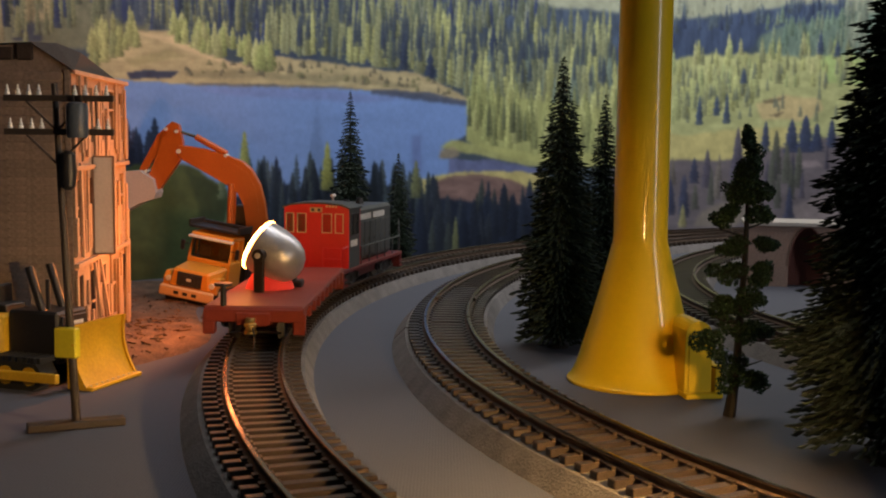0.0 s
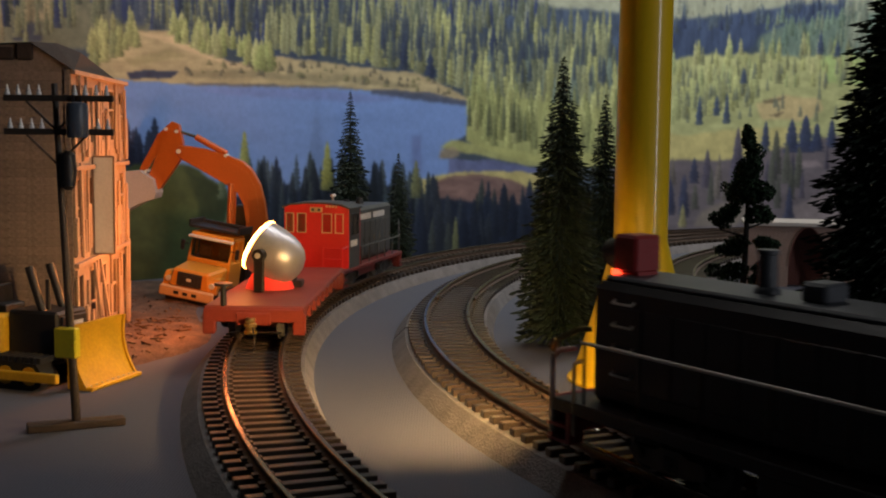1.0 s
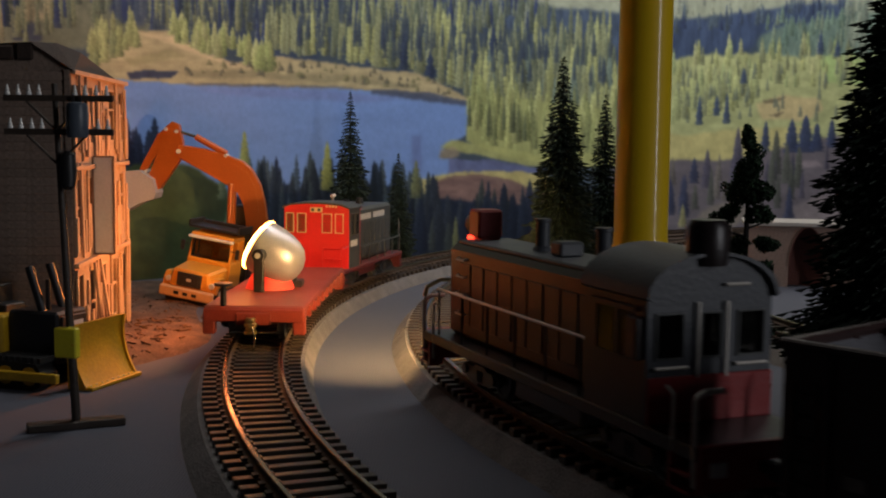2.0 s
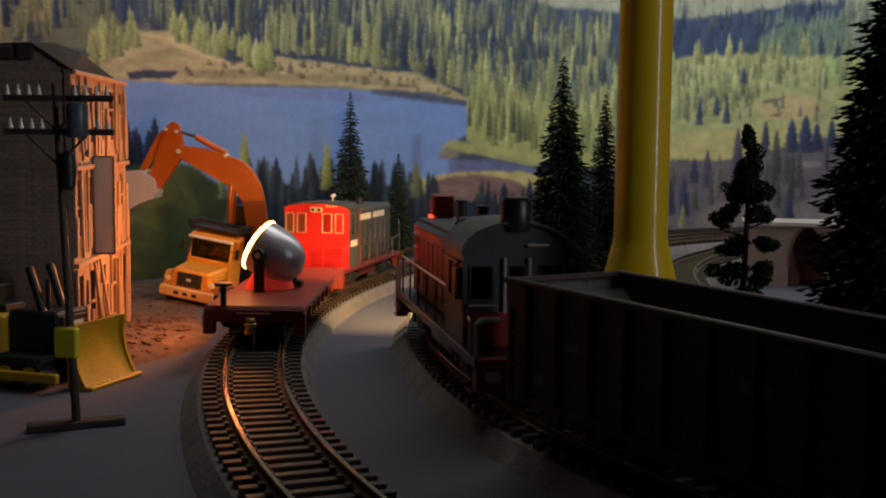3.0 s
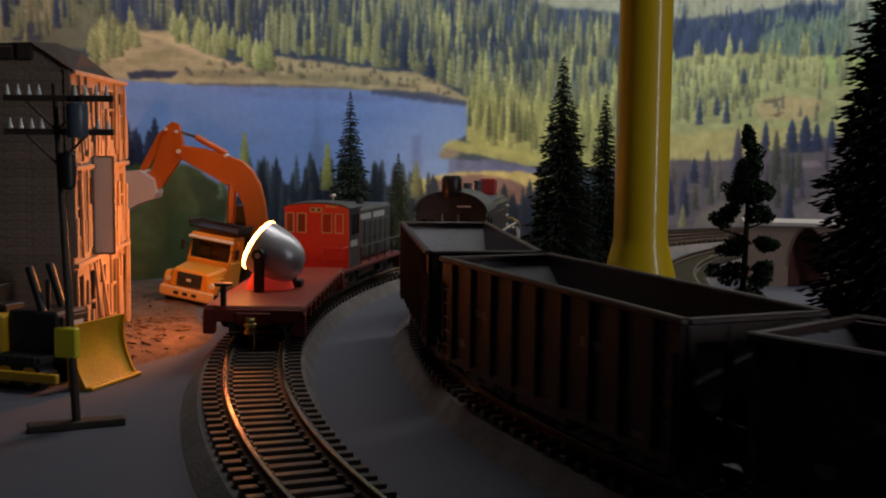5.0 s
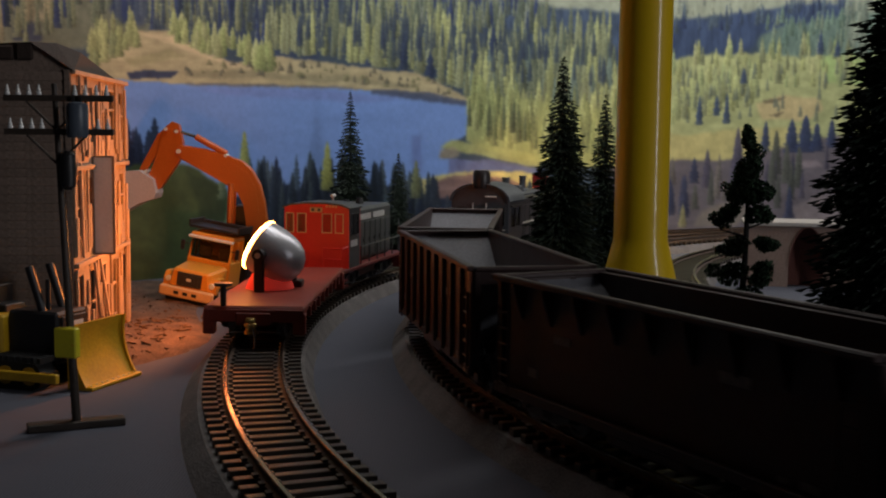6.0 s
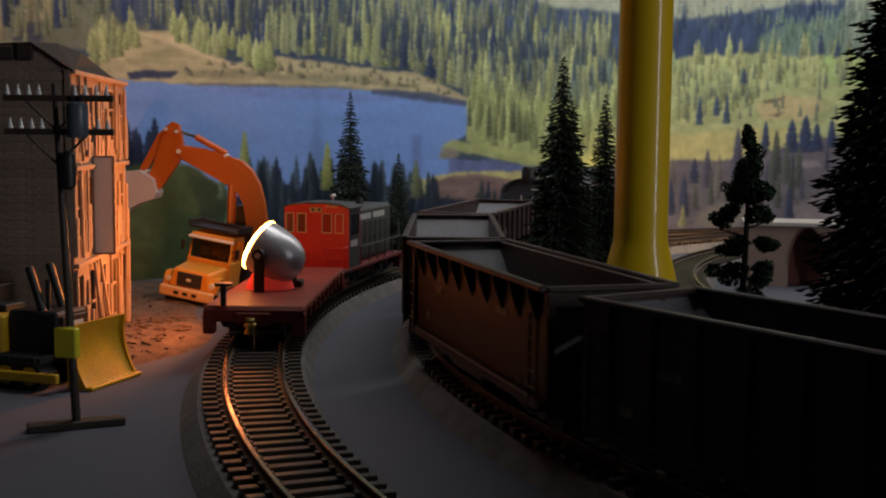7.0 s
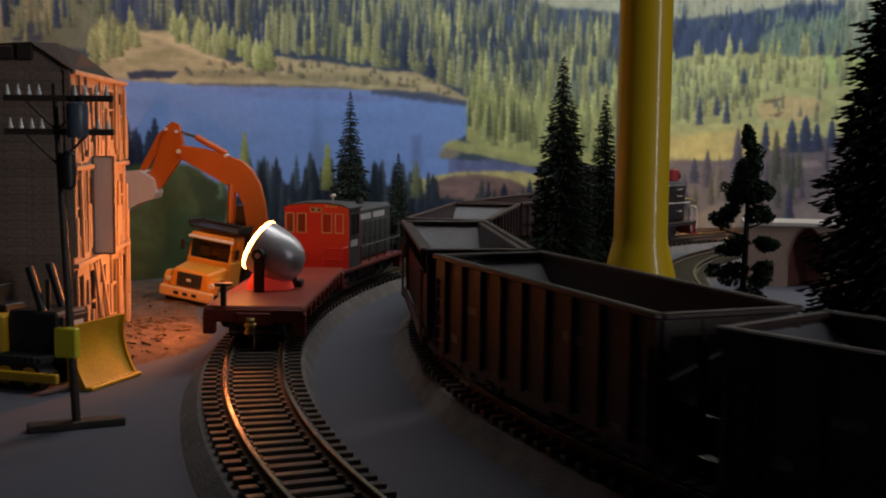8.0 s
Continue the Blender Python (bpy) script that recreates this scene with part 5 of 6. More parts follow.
# ---- parked locomotive on the outer track; cab end towards the eye ----
def parked_loco():
    t = thing("parked_locomotive", on_outer(166.6), "parked switching locomotive with red cab and grey hood", "locomotive")
    bm = bmesh.new()
    box(bm, -16, -50, 8.7, 16, 50, 10.6, 0.3)
    box(bm, -15.5, -50.6, 3.5, 15.5, -48.8, 10.6, 0.3)
    box(bm, -15.5, 48.8, 3.5, 15.5, 50.6, 10.6, 0.3)
    box(bm, -11, -16, 3.4, 11, 16, 7.6, 0.6)
    part("frame", bm, M_FRAME, t)
    bm = bmesh.new()
    wall = [(-15.8, 10.6), (15.8, 10.6), (15.8, 38.4), (12, 39.6), (5, 40.2), (-5, 40.2), (-12, 39.6), (-15.8, 38.4)]
    prism(bm, wall, -42, -41.2)
    prism(bm, wall, -25.2, -24.4)
    cab = part("cab_end", bm, M_SCARLET, t, "scarlet cab end wall")
    for s in (-1, 1):
        bm = bmesh.new()
        box(bm, s * 15.4 - 0.4, -41.2, 10.6, s * 15.4 + 0.4, -25.2, 38.6)
        part("cab_side", bm, M_LOCOGREY, t)
    bm = bmesh.new()
    roof = [(-16.6, 38.0), (-12.4, 39.5), (-5, 40.3), (5, 40.3), (12.4, 39.5), (16.6, 38.0), (16.6, 38.7), (12.5, 40.3), (5, 41.1), (-5, 41.1), (-12.5, 40.3), (-16.6, 38.7)]
    prism(bm, roof, -43, -23.6)
    part("cab_roof", bm, M_LOCOGREY, t)
    for x, w in ((-13.0, 3.3), (-7.2, 3.8), (5.2, 4.2), (11.2, 3.4)):
        window_in(cab, w, 8.8, mm(x, -42.05, 26.8))
    for s in (-1, 1):
        for y in (-36.5, -30):
            window_in(cab, 4.4, 10, mm(s * 15.85, y, 25.6, 0, 0, 90 * s), frame_mat=M_LOCOGREY, pane_mat=M_PANE_DARK)
    bm = bmesh.new()
    box(bm, -3.0, -42.5, 36.4, 3.0, -41.9, 38.8, 0.2)
    plate_ = part("number_board", bm, M_CREAM, cab)
    bm = bmesh.new()
    for x in (-1.5, 1.5):
        rod(bm, (x, -42.9, 37.6), (x, -42.4, 37.6), 0.75, n=10)
    part("headlight", bm, M_GREYD, plate_)
    bm = bmesh.new()
    for k in range(4):
        box(bm, 4.6 + k * 1.5, -42.2, 38.8, 5.6 + k * 1.5, -41.9, 39.8)
    part("lettering", bm, M_CREAM, cab)
    bm = bmesh.new()
    box(bm, -11.5, -24.4, 10.6, 11.5, 43, 37.0, 1.4)
    hood = part("hood", bm, M_LOCOGREY, t)
    for k in range(7):
        for s in (-1, 1):
            bm = bmesh.new()
            box(bm, s * 11.5 - 0.3, -22 + k * 9, 13, s * 11.5 + 0.3, -14.2 + k * 9, 30, 0.2)
            door = part("hood_door", bm, M_LOCOGREY, hood)
            bm = bmesh.new()
            box(bm, s * 11.9 - 0.25, -15.8 + k * 9, 20, s * 11.9 + 0.25, -15.2 + k * 9, 22)
            part("latch", bm, M_GREYD, door)
    for s in (-1, 1):
        for k in range(15):
            if k != 8:
                bm = bmesh.new()
                box(bm, s * 11.6 - 0.12, -20 + k * 3.4, 31.0, s * 11.6 + 0.12, -17.6 + k * 3.4, 33.8)
                part("lettering_bar", bm, M_STRIPE, t)
        for k in range(4):
            bm = bmesh.new()
            box(bm, s * 15.9 - 0.1, -39 + k * 2.6, 20.5, s * 15.9 + 0.1, -37.2 + k * 2.6, 23.4)
            part("number_bar", bm, M_STRIPE, t)
    for y in (2, 24):
        bm = bmesh.new()
        lathe(bm, [(2.2, 36.8), (2.0, 38.2), (1.6, 40)], 12, Matrix.Translation((0, y, 0)))
        part("stack", bm, M_BLACK, t, smooth=True)
    bm = bmesh.new()
    rod(bm, (6, -36, 41.5), (6, -36, 44.5), 0.5, n=8)
    rod(bm, (6, -38, 44), (6, -34, 44), 0.6, 0.9, n=8)
    part("horn", bm, M_STRIPE, t)
    for s in (-1, 1):
        rails = [((s * 15, -49.5, 10.6), (s * 15, -49.5, 20.5)), ((s * 6, -49.5, 10.6), (s * 6, -49.5, 20.5)), ((s * 15, -49.5, 20.5), (s * 6, -49.5, 20.5)), ((s * 15, -49.5, 15.5), (s * 6, -49.5, 15.5)), ((s * 15, -49.5, 20.5), (s * 15.5, -43, 21))]
        bm = bmesh.new()
        for a, b in rails:
            rod(bm, a, b, 0.4, n=6)
        part("end_railing", bm, M_SCARLET, t)
        bm = bmesh.new()
        rod(bm, (s * 15.4, -22, 19), (s * 15.4, 46, 19), 0.35, n=6)
        for k in range(6):
            rod(bm, (s * 15.4, -22 + k * 13.6, 10.6), (s * 15.4, -22 + k * 13.6, 19), 0.35, n=6)
        rod(bm, (s * 15.4, 46, 19), (s * 14, 49.5, 28), 0.35, n=6)
        rod(bm, (s * 14, 49.5, 28), (s * 14, 49.5, 10), 0.35, n=6)
        part("side_railing", bm, M_LOCOGREY, t)
        for e in (-1, 1):
            bm = bmesh.new()
            box(bm, s * 14.4 - 1.8, e * 47 - 3, 2.6, s * 14.4 + 1.8, e * 47 + 3, 3.4)
            box(bm, s * 14.4 - 1.8, e * 47 - 3, 5.4, s * 14.4 + 1.8, e * 47 + 3, 6.0)
            box(bm, s * 14.4 - 1.8, e * 47 - 3.2, 2.6, s * 14.4 + 1.8, e * 47 - 2.6, 8)
            part("step", bm, M_FRAME, t)
    truck_frame(t, -28)
    truck_frame(t, 28)
    coupler(t, 49, 1)
    coupler(t, -49, -1)


parked_loco()

# ---- far corner: tunnel portal, grass tufts by the track ----
M_PORTAL = mat("tan_plaster_portal", (0.30, 0.21, 0.17), 0.85, vary=0.3, scale=40, bump=0.5)
M_CAP = mat("pale_coping_stone", (0.48, 0.44, 0.40), 0.8, vary=0.2)
M_BRICK = mat("dark_red_brick_lining", (0.13, 0.045, 0.035), 0.8, vary=0.3, scale=60, bump=0.4)


def portal():
    t = thing("tunnel_portal", mm(194, 640, 0, 0, 0, -12), "tan tunnel portal with a dark red brick arch", "tunnel portal")
    bm = bmesh.new()
    n = 12
    arch = [(-10 * math.cos(math.pi * i / n), 12 + 22 * math.sin(math.pi * i / n)) for i in range(n + 1)]
    ax = 9.0
    outline = [(-24, 0), (-24, 34), (46, 34), (46, 0), (ax + 10, 0)] + [(ax + x, z) for x, z in arch[::-1]] + [(ax - 10, 0)]
    prism(bm, outline, 0, 30)
    part("wall", bm, M_PORTAL, t)
    bm = bmesh.new()
    box(bm, -26, -2, 34, 48, 32, 36.4, 0.4)
    part("coping", bm, M_CAP, t)
    bm = bmesh.new()
    ring = [(ax + x * 1.0, z) for x, z in arch] + [(ax + x * 0.93, z * 0.985) for x, z in arch[::-1]]
    prism(bm, ring, -1.2, 29)
    part("arch_lining", bm, M_BRICK, t)
    bm = bmesh.new()
    box(bm, ax - 9.8, 10, 0, ax + 9.8, 11, 33)
    part("tunnel_door", bm, M_BRICK, t, "dark red boarded tunnel mouth")


portal()

M_STONE = mat("white_ballast_stone", (0.62, 0.62, 0.60), 0.8, vary=0.2, scale=300)


def pebble(name, x, y, size, material, label):
    rnd = random.Random(int(x * 7 + y))
    bm = bmesh.new()
    bmesh.ops.create_icosphere(bm, subdivisions=2, radius=size)
    for v in bm.verts:
        v.co *= 1 + rnd.uniform(-0.16, 0.16)
        v.co.z = v.co.z * 0.7 + size * 0.62
    ob = part(name, bm, material, smooth=True)
    ob.matrix_basis = mm(x, y, 0)
    tagged(ob, label, "stone", "stray stones")


pebble("pebble", -5, 742, 2.0, M_STONE, "white pebble lying beside the track")
pebble("pebble", -111, 468, 0.8, M_DIRT, "small brown stone on the grey ground")
pebble("pebble", -107, 461, 0.6, M_DIRT, "small brown stone on the grey ground")
pebble("pebble", -15, 254, 0.45, M_DIRT, "small brown crumb on the grey ground")

M_TUFT = mat("dry_green_grass_tuft", (0.10, 0.11, 0.04), 0.9, vary=0.4, scale=200, island=0.4)


def tufts():
    rnd = random.Random(3)
    bm = bmesh.new()
    for _ in range(900):
        a = radians(rnd.uniform(118, 160))
        r = R_OUT + 22 + abs(rnd.gauss(0, 5))
        c = Vector((OUTER[0] + r * math.cos(a), OUTER[1] + r * math.sin(a), 0))
        for _ in range(3):
            d = Vector((rnd.uniform(-1, 1), rnd.uniform(-1, 1), 0)) * 0.8
            q = [bm.verts.new(c + d), bm.verts.new(c + d + Vector((0.5, 0.2, 0))), bm.verts.new(c + d * 1.8 + Vector((0, 0, rnd.uniform(1.0, 3.2))))]
            bm.faces.new(q)
    tagged(part("grass", bm, M_TUFT), "short dry grass tufts along the track", "grass", kind="stuff")


tufts()

# ---- the moving train; local +y is forward ----
SPEED = 11.5  # degrees a second round the inner curve
TRAIN = []


def on_inner(theta, inset):
    centre, r = INNER, R_IN - inset
    if theta < -180:
        theta = -180 + (theta + 180) * R_IN / R_FAR
        centre, r = FAR, R_FAR - inset
    return mm(centre[0] + r * math.cos(radians(theta)), centre[1] + r * math.sin(radians(theta)), RAIL_TOP, 0, 0, theta - 180)


def motions():
    for ob, lead, inset in TRAIN:
        walk(ob, [(k * 0.5, on_inner(lead - SPEED * k * 0.5, inset)) for k in range(17)])


def switcher(lead):
    t = thing("switcher_locomotive", on_inner(lead, 1.8), "black diesel switcher with a red end running with headlight lit", "locomotive")
    bm = bmesh.new()
    box(bm, -16, -70, 9.6, 16, 76, 12.6, 0.3)
    box(bm, -12, -18, 3.2, 12, 18, 9.8, 0.8)
    part("frame", bm, M_SWITCHER, t)
    for e, back in ((-1, 6.0), (1, 0.0)):
        bm = bmesh.new()
        box(bm, -15.5, e * (75.6 - back) - 0.9, 3.2, 15.5, e * (75.6 - back) + 0.9, 12.8, 0.3)
        part("pilot", bm, M_SWRED, t, "red pilot sheet")
        for s in (-1, 1):
            bm = bmesh.new()
            for z in (3.0, 6.4):
                box(bm, s * 14.6 - 2.2, e * (71.5 - back) - 3.6, z, s * 14.6 + 2.2, e * (71.5 - back) + 3.6, z + 0.7)
            box(bm, s * 14.6 - 2.2, e * (68 - back) - 0.5, 3, s * 14.6 + 2.2, e * (68 - back) + 0.5, 10)
            part("step", bm, M_SWRED, t)
            part("corner_handrail", bent_rail([(s * 15.6, e * (75 - back), 4.5), (s * 15.6, e * (75 - back), 22), (s * 13.6, e * (75 - back), 23.2), (s * 9, e * (75 - back), 23.2)], 0.65), M_RAILING, t, "silver handrail")
            part("inner_handrail", bent_rail([(s * 15.6, e * (67.5 - back), 5), (s * 15.6, e * (67.5 - back), 21.5), (s * 15.6, e * (65 - back), 22.5)], 0.45), M_RAILING, t)
    # hood
    bm = bmesh.new()
    box(bm, -10.5, -25, 12.6, 10.5, 68, 40.0, 1.6)
    hood = part("hood", bm, M_SWITCHER, t)
    bm = bmesh.new()
    box(bm, -8.6, -24, 39.8, 8.6, 66, 41.2, 0.5)
    part("hood_top", bm, M_ROOFGREY, hood)
    for k in range(9):
        for s in (-1, 1):
            bm = bmesh.new()
            box(bm, s * 10.5 - 0.3, -22 + k * 9.2, 17, s * 10.5 + 0.3, -14 + k * 9.2, 35, 0.2)
            part("hood_door", bm, M_SWITCHER, hood)
    for s in (-1, 1):
        for y, z in ((57, 36.5), (57, 31.5), (57, 26.5), (57, 20.5)):
            part("grab_iron", bent_rail([(s * 10.4, y - 3, z), (s * 11.6, y - 3, z - 0.6), (s * 11.6, y + 3, z - 0.6), (s * 10.4, y + 3, z)], 0.3), M_RAILING, hood)
        bm = bmesh.new()
        rod(bm, (s * 14.8, -25, 26.4), (s * 14.8, 66, 26.4), 0.42, n=8)
        part("side_handrail", bm, M_RAILING, t, "silver side handrail", smooth=True)
        for k in range(6):
            bm = bmesh.new()
            rod(bm, (s * 14.8, -22 + k * 17.4, 12.6), (s * 14.8, -22 + k * 17.4, 26.4), 0.35, n=6)
            part("stanchion", bm, M_SWITCHER, t)
    bm = bmesh.new()
    box(bm, -7, 68, 16, 7, 68.6, 36, 0.3)
    part("radiator", bm, M_GREYD, hood)
    # headlight box on the hood
    bm = bmesh.new()
    box(bm, -4.0, 61, 41.6, 4.0, 68.5, 50.2, 0.7)
    box(bm, -3.0, 61, 40.8, 3.0, 66, 42)
    head = part("headlight_box", bm, M_SWRED, t, "red headlight box")
    bm = bmesh.new()
    lathe(bm, [(3.4, 0), (3.4, 5.3), (3.05, 5.3), (3.0, 0.2)], 20, Matrix.Translation((0, 67.7, 46.6)) @ pose(0, 0, 0, -106, 0, 0), caps=False)
    part("bezel", bm, M_SWITCHER, head)
    bm = bmesh.new()
    lathe(bm, [(2.9, 0), (2.9, 0.2)], 20, Matrix.Translation((0, 68.5, 46.3)) @ pose(0, 0, 0, -106, 0, 0))
    part("headlight", bm, M_HEAD, head, "burning yellow headlight")
    bm = bmesh.new()
    box(bm, -4.6, 66.2, 40.9, -3.0, 68.2, 42.2, 0.2)
    part("marker_light", bm, M_MARKER, head, "glowing red marker")
    for x in (-6.5, 6.5):
        bm = bmesh.new()
        rod(bm, (x, 68.4, 23.0), (x, 69.4, 23.0), 0.7, n=10)
        part("class_light", bm, M_MARKER, hood, "small red class light")
        # Gold colour stands for headlight glow that doesn't reach this rail.
        part("platform_rail", bent_rail([(x * 2.4, 75, 23.2), (x * 2.35, 74, 26.0), (x * 1.9, 70, 28.6), (x * 1.55, 68, 28.8)], 0.65), M_BRASS, t, "platform handrail with headlight glow put into its gold colour")
    for y, h in ((27, 50.0), (-6, 50.0)):
        bm = bmesh.new()
        lathe(bm, [(2.9, 40.8), (2.6, 42), (2.0, 42.6), (1.9, h - 1), (2.2, h - 0.8), (2.2, h), (1.7, h)], 16, Matrix.Translation((0, y, 0)))
        part("exhaust_stack", bm, M_ROOFGREY, t, smooth=True)
    bm = bmesh.new()
    box(bm, -3.5, 10, 41, 3.5, 16, 45, 0.6)
    part("bell_box", bm, M_ROOFGREY, t)
    # cab
    arc = [(-15.6, 38.5)] + [(-15.6 * math.cos(math.pi * i / 12), 38.5 + 9.2 * math.sin(math.pi * i / 12)) for i in range(1, 12)] + [(15.6, 38.5)]
    for y0, y1, name in ((-51, -50.2, "cab_rear_wall"), (-25.8, -25, "cab_front_wall")):
        bm = bmesh.new()
        if "rear" in name:
            box(bm, -15.6, y0, 12.6, 15.6, y1, 26)
            for x0, x1 in ((-15.6, -13.3), (-7.1, -2.3), (2.3, 7.1), (13.3, 15.6)):
                box(bm, x0, y0, 26, x1, y1, 35.7)
            prism(bm, [(-15.6, 35.7)] + arc + [(15.6, 35.7)], y0, y1)
        else:
            prism(bm, [(-15.6, 12.6)] + arc + [(15.6, 12.6)], y0, y1)
        part(name, bm, M_ROOFGREY if "rear" in name else M_SWITCHER, t)
    for s in (-1, 1):
        bm = bmesh.new()
        for b in ((-50.2, 12.6, -25.8, 25.5), (-50.2, 35.5, -25.8, 38.5), (-50.2, 25.5, -46.5, 35.5), (-30, 25.5, -25.8, 35.5), (-39, 25.5, -37.8, 35.5)):
            box(bm, s * 15.2 - 0.4, b[0], b[1], s * 15.2 + 0.4, b[2], b[3])
        part("cab_side", bm, M_SWITCHER, t)
    bm = bmesh.new()
    for s in (-1, 1):
        for y0, y1 in ((-46.5, -39), (-37.8, -30)):
            bm = bmesh.new()
            box(bm, s * 15.1 - 0.1, y0, 25.5, s * 15.1 + 0.1, y1, 35.5)
            part("cab_window", bm, M_WINDOW, t)
    bm = bmesh.new()
    top = [(x * 1.06, z + 0.7) for x, z in arc]
    prism(bm, arc + top[::-1], -52.5, -24)
    part("cab_roof", bm, M_ROOFGREY, t, smooth=True)
    bm = bmesh.new()
    box(bm, -17.6, -50, 26, -15.5, -45.5, 35, 0.3)
    part("wind_deflector", bm, M_SWITCHER, t)
    for x in (-16.1, 16.1):
        bm = bmesh.new()
        box(bm, x - 0.6, -48, 36, x + 0.6, -29, 36.9)
        part("awning", bm, M_SWITCHER, t)
    for x, w in ((-10.2, 6.2), (0, 4.6), (10.2, 6.2)):
        window_in(t, w, 9.5, mm(x, -51.2, 26), frame_mat=M_LOCOGREY, pane_mat=M_WINDOW)
    bm = bmesh.new()
    box(bm, -15.6, -52.0, 12.6, 15.6, -51.1, 22.5, 0.2)
    part("end_sheet", bm, M_SWRED, t, "red end sheet")
    bm = bmesh.new()
    lathe(bm, [(4.2, 0), (4.6, 2), (4.6, 8), (3.6, 9.5)], 18, Matrix.Translation((0, -49, 45.5)))
    part("spark_arrestor", bm, M_SWITCHER, t, smooth=True)
    bm = bmesh.new()
    for s in (-1, 1):
        rod(bm, (s * 3.6, -51.9, 22), (s * 3.6, -51.9, 38), 0.4, n=6)
        rod(bm, (s * 14, -51.9, 24.4), (s * 6, -51.9, 24.4), 0.4, n=6)
    rod(bm, (3, -51.9, 41.5), (9, -51.9, 41.5), 0.4, n=6)
    part("grab_iron", bm, M_RAILING, t)
    bm = bmesh.new()
    for s in (-1, 1):
        box(bm, s * 11 - 2, -70.9, 6.4, s * 11 + 2, -70.4, 9.4, 0.2)
    part("lettering_plate", bm, M_STRIPE, t)
    truck_frame(t, -40)
    truck_frame(t, 40)
    coupler(t, 75, 1)
    coupler(t, -69, -1)
    TRAIN.append((t, lead, 1.8))


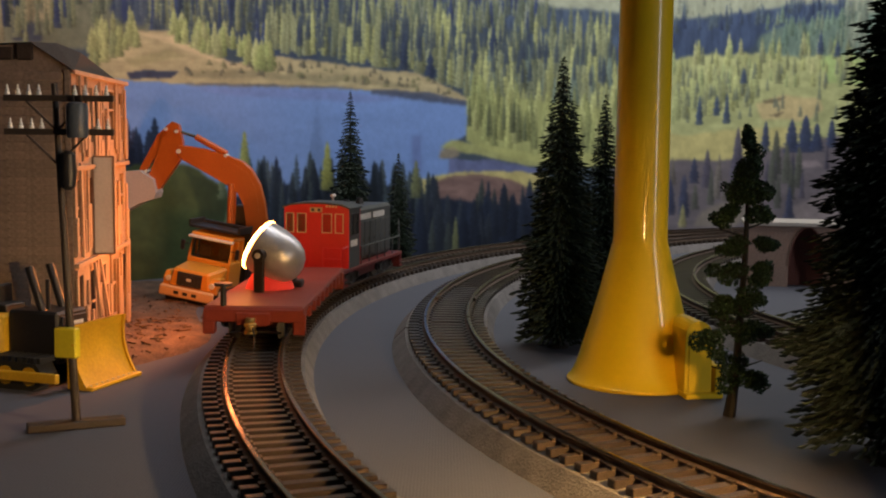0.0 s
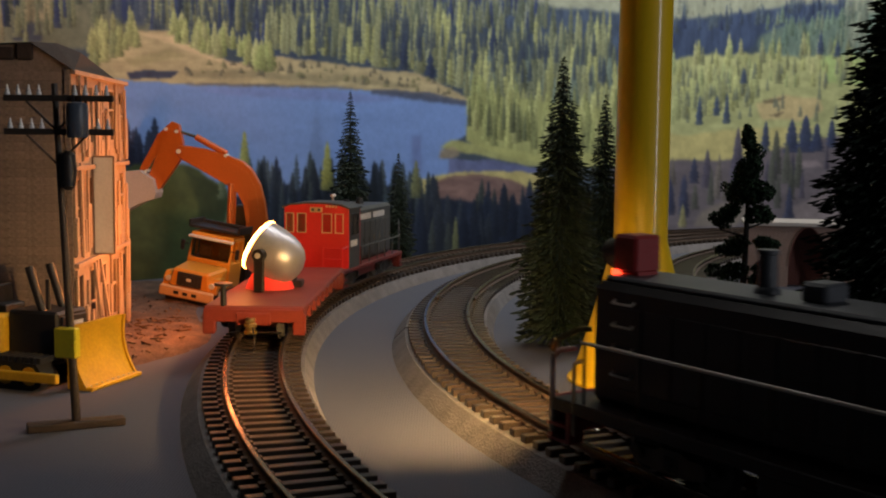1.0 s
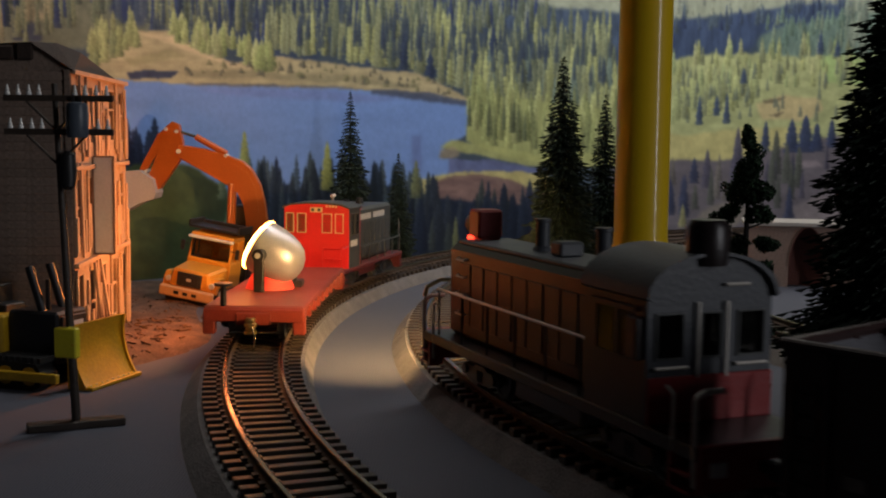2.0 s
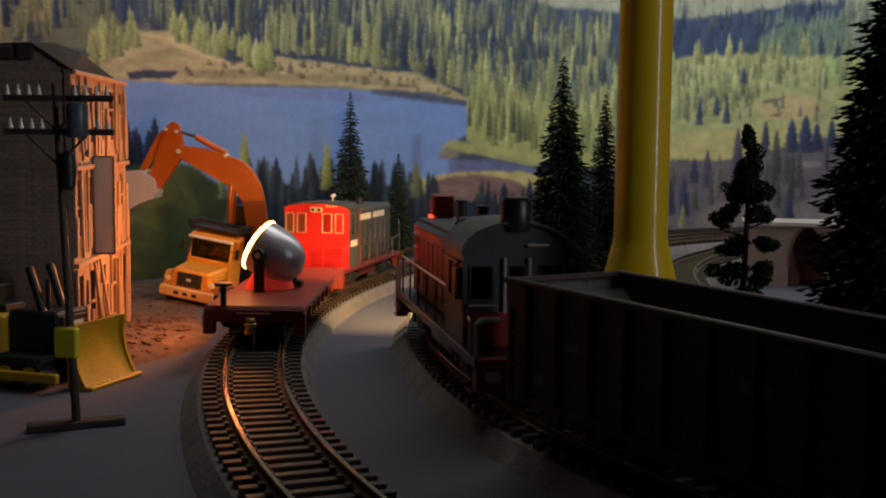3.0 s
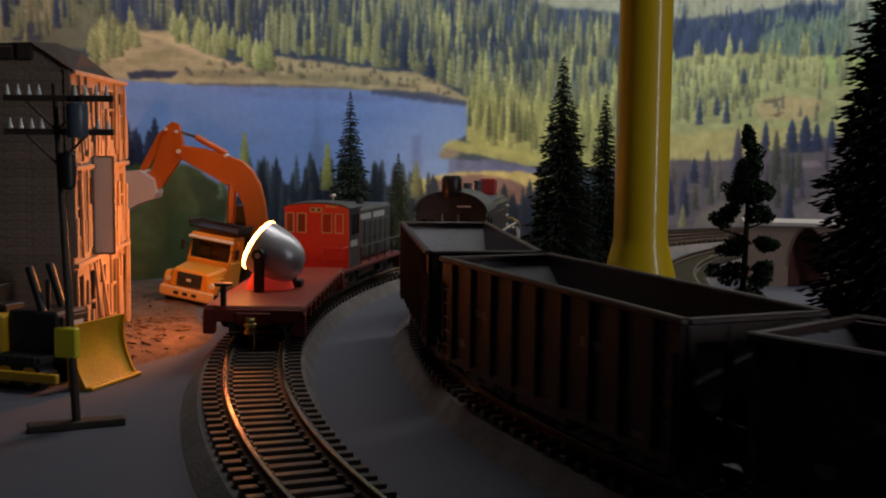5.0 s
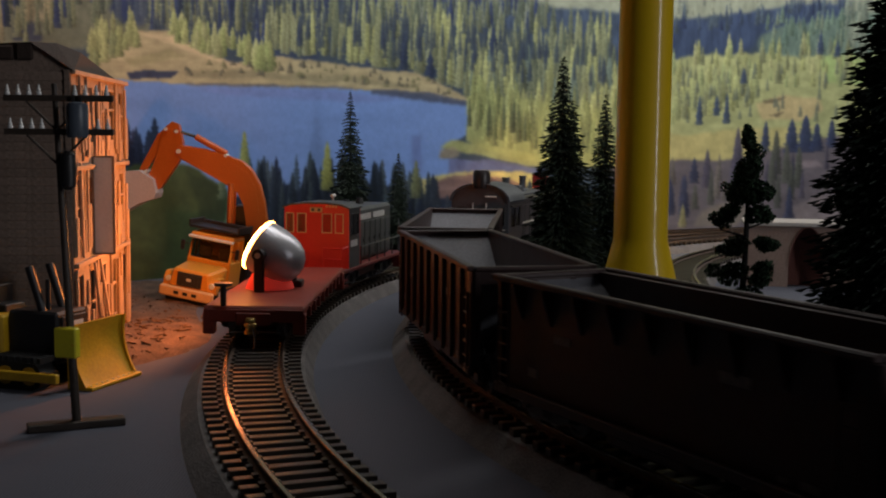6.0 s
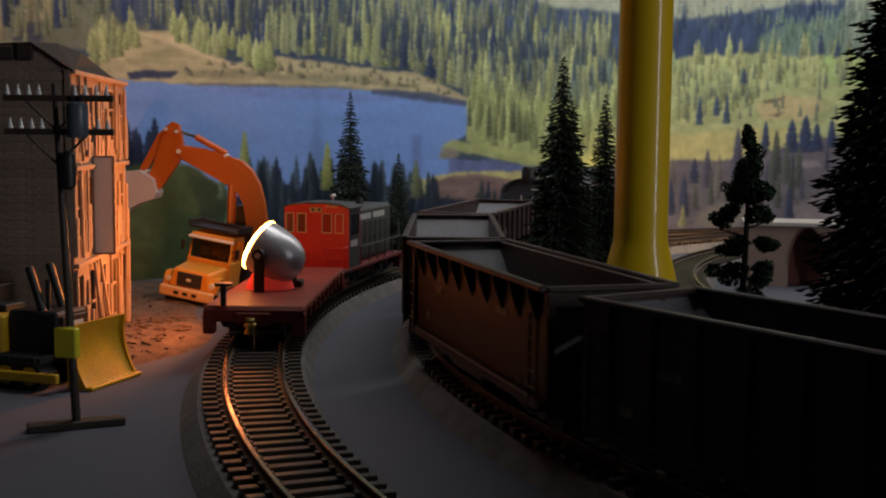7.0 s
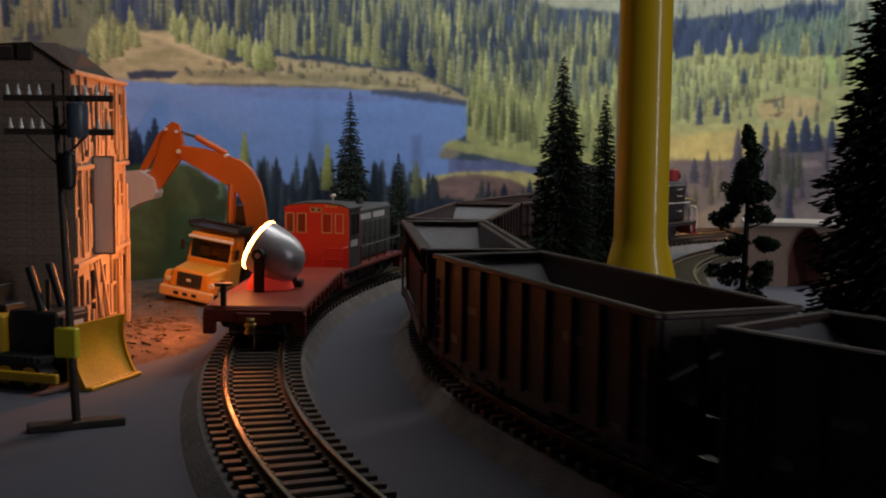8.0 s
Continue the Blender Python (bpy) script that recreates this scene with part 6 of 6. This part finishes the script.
def hopper(lead, style):
    looks = {"ribs": "dark brown empty open hopper car with side ribs", "gussets": "dark brown empty hopper car with triangular top gussets"}
    t = thing("hopper_car", on_inner(lead, 2.2), looks[style], "railway car", "hopper cars")
    top, half, w = 36.4, 60.5, 17.2
    wi = w - (2.4 if style == "gussets" else 0.0)
    for s in (-1, 1):
        inset = 2.4 if style == "gussets" else 0.0
        bm = bmesh.new()
        prism(bm, [(s * (w - inset), 8), (s * (w - inset - 0.9), 8), (s * (w - inset - 0.9), top), (s * (w - inset), top)], -half, half)
        if inset:
            prism(bm, [(s * (w - inset - 0.5), top - 0.9), (s * w, top - 0.9), (s * w, top), (s * (w - inset - 0.5), top)], -half, half)
        part("side_sheet", bm, M_HOPPER, t)
    for e in (-1, 1):
        bm = bmesh.new()
        q = [(-wi + 0.9, e * half, top - 1.0), (wi - 0.9, e * half, top - 1.0), (wi - 0.9, e * 26, 8), (-wi + 0.9, e * 26, 8)]
        a = [bm.verts.new(p) for p in q]
        b = [bm.verts.new((p[0], p[1], p[2] - 1.0)) for p in q]
        bm.faces.new(a)
        bm.faces.new(b[::-1])
        for i in range(4):
            bm.faces.new((a[i], b[i], b[(i + 1) % 4], a[(i + 1) % 4]))
        part("slope_sheet", bm, M_LITGREY, t)
        bm = bmesh.new()
        box(bm, -w + 0.9, e * half - 0.5, top - 4.2, w - 0.9, e * half + 0.5, top)
        part("end_sheet", bm, M_HOPPER, t)
        for x in (-w + 2, -6, 6, w - 2):
            bm = bmesh.new()
            box(bm, x - 0.8, e * half - 0.8, 8, x + 0.8, e * half + 0.8, top - 1)
            part("end_post", bm, M_HOPPER, t)
        for s in (-1, 1):
            bm = bent_rail([(s * (w + 0.3), e * (half - 2), 6), (s * (w + 0.3), e * (half - 2), 30)], 0.35)
            rod(bm, (s * (w + 0.3), e * (half - 7), 6), (s * (w + 0.3), e * (half - 7), 30), 0.35, n=6)
            for k in range(6):
                rod(bm, (s * (w + 0.3), e * (half - 2), 8 + k * 4), (s * (w + 0.3), e * (half - 7), 8 + k * 4), 0.3, n=6)
            part("ladder", bm, M_HOPPER, t)
    bm = bmesh.new()
    box(bm, -w + 1, -14, 4, w - 1, 14, 9, 0.8)
    box(bm, -2, -half, 6, 2, half, 10, 0.3)
    box(bm, -wi + 0.9, -26, 8, wi - 0.9, 26, 9.2)
    part("hopper_floor", bm, M_HOPPER, t)
    bm = bmesh.new()
    box(bm, -wi + 0.9, -1, 9, wi - 0.9, 1, 20, 0.3)
    part("cross_ridge", bm, M_LITGREY, t)
    for s in (-1, 1):
        bm = bmesh.new()
        box(bm, s * w - 1.1, -half - 0.8, top - 0.6, s * w + 1.1, half + 0.8, top + 0.9, 0.35)
        part("top_chord", bm, M_HOPPER, t)
        bm = bmesh.new()
        box(bm, s * (w - 0.4) - 0.8, -half, 7, s * (w - 0.4) + 0.8, half, 9.6, 0.3)
        part("side_sill", bm, M_HOPPER, t)
        for k in range(9):
            y = -half + 9 + k * (2 * half - 18) / 8
            bm = bmesh.new()
            if style == "ribs":
                box(bm, s * (w + 0.5) - 0.7, y - 0.8, 8.5, s * (w + 0.5) + 0.7, y + 0.8, top - 0.7, 0.25)
                part("side_rib", bm, M_HOPPER, t)
            else:
                prism(bm, [(s * (w - 2.5), top - 0.8), (s * (w + 0.7), top - 0.8), (s * (w + 0.5), top - 2.5), (s * (w - 2.2), 26.5), (s * (w - 2.5), 26.5)], y - 0.55, y + 0.55)
                part("gusset", bm, M_HOPPER, t)
        for y, z, lw, lh in ((-48, 10.6, 5, 1.5), (-40.5, 10.6, 3, 1.1), (-30, 26, 9, 2.2), (30, 24, 7, 2.0), (44, 14, 4, 2.4)):
            bm = bmesh.new()
            box(bm, s * (w - (2.3 if style == "gussets" else 0)) - 0.15, y, z - 1, s * (w - (2.3 if style == "gussets" else 0)) + 0.15, y + lw, z - 1 + lh)
            part("lettering", bm, M_LETTER, t, "worn pale lettering, drawn as bars")
    for e in (-1, 1):
        bm = bmesh.new()
        box(bm, -w + 1, e * half - 1.4, top - 0.6, w - 1, e * half + 0.9, top + 0.7, 0.3)
        part("end_chord", bm, M_HOPPER, t)
    truck_frame(t, -43)
    truck_frame(t, 43)
    coupler(t, half - 2, 1)
    coupler(t, -half + 2, -1)
    TRAIN.append((t, lead, 2.2))


M_LETTER = mat("worn_pale_lettering", (0.20, 0.16, 0.14), 0.5, vary=0.5, scale=300)
switcher(-134.8)
for k, style in enumerate(("ribs", "ribs", "gussets", "ribs", "ribs")):
    hopper(-116.6 + 16.8 * k, style)

motions()
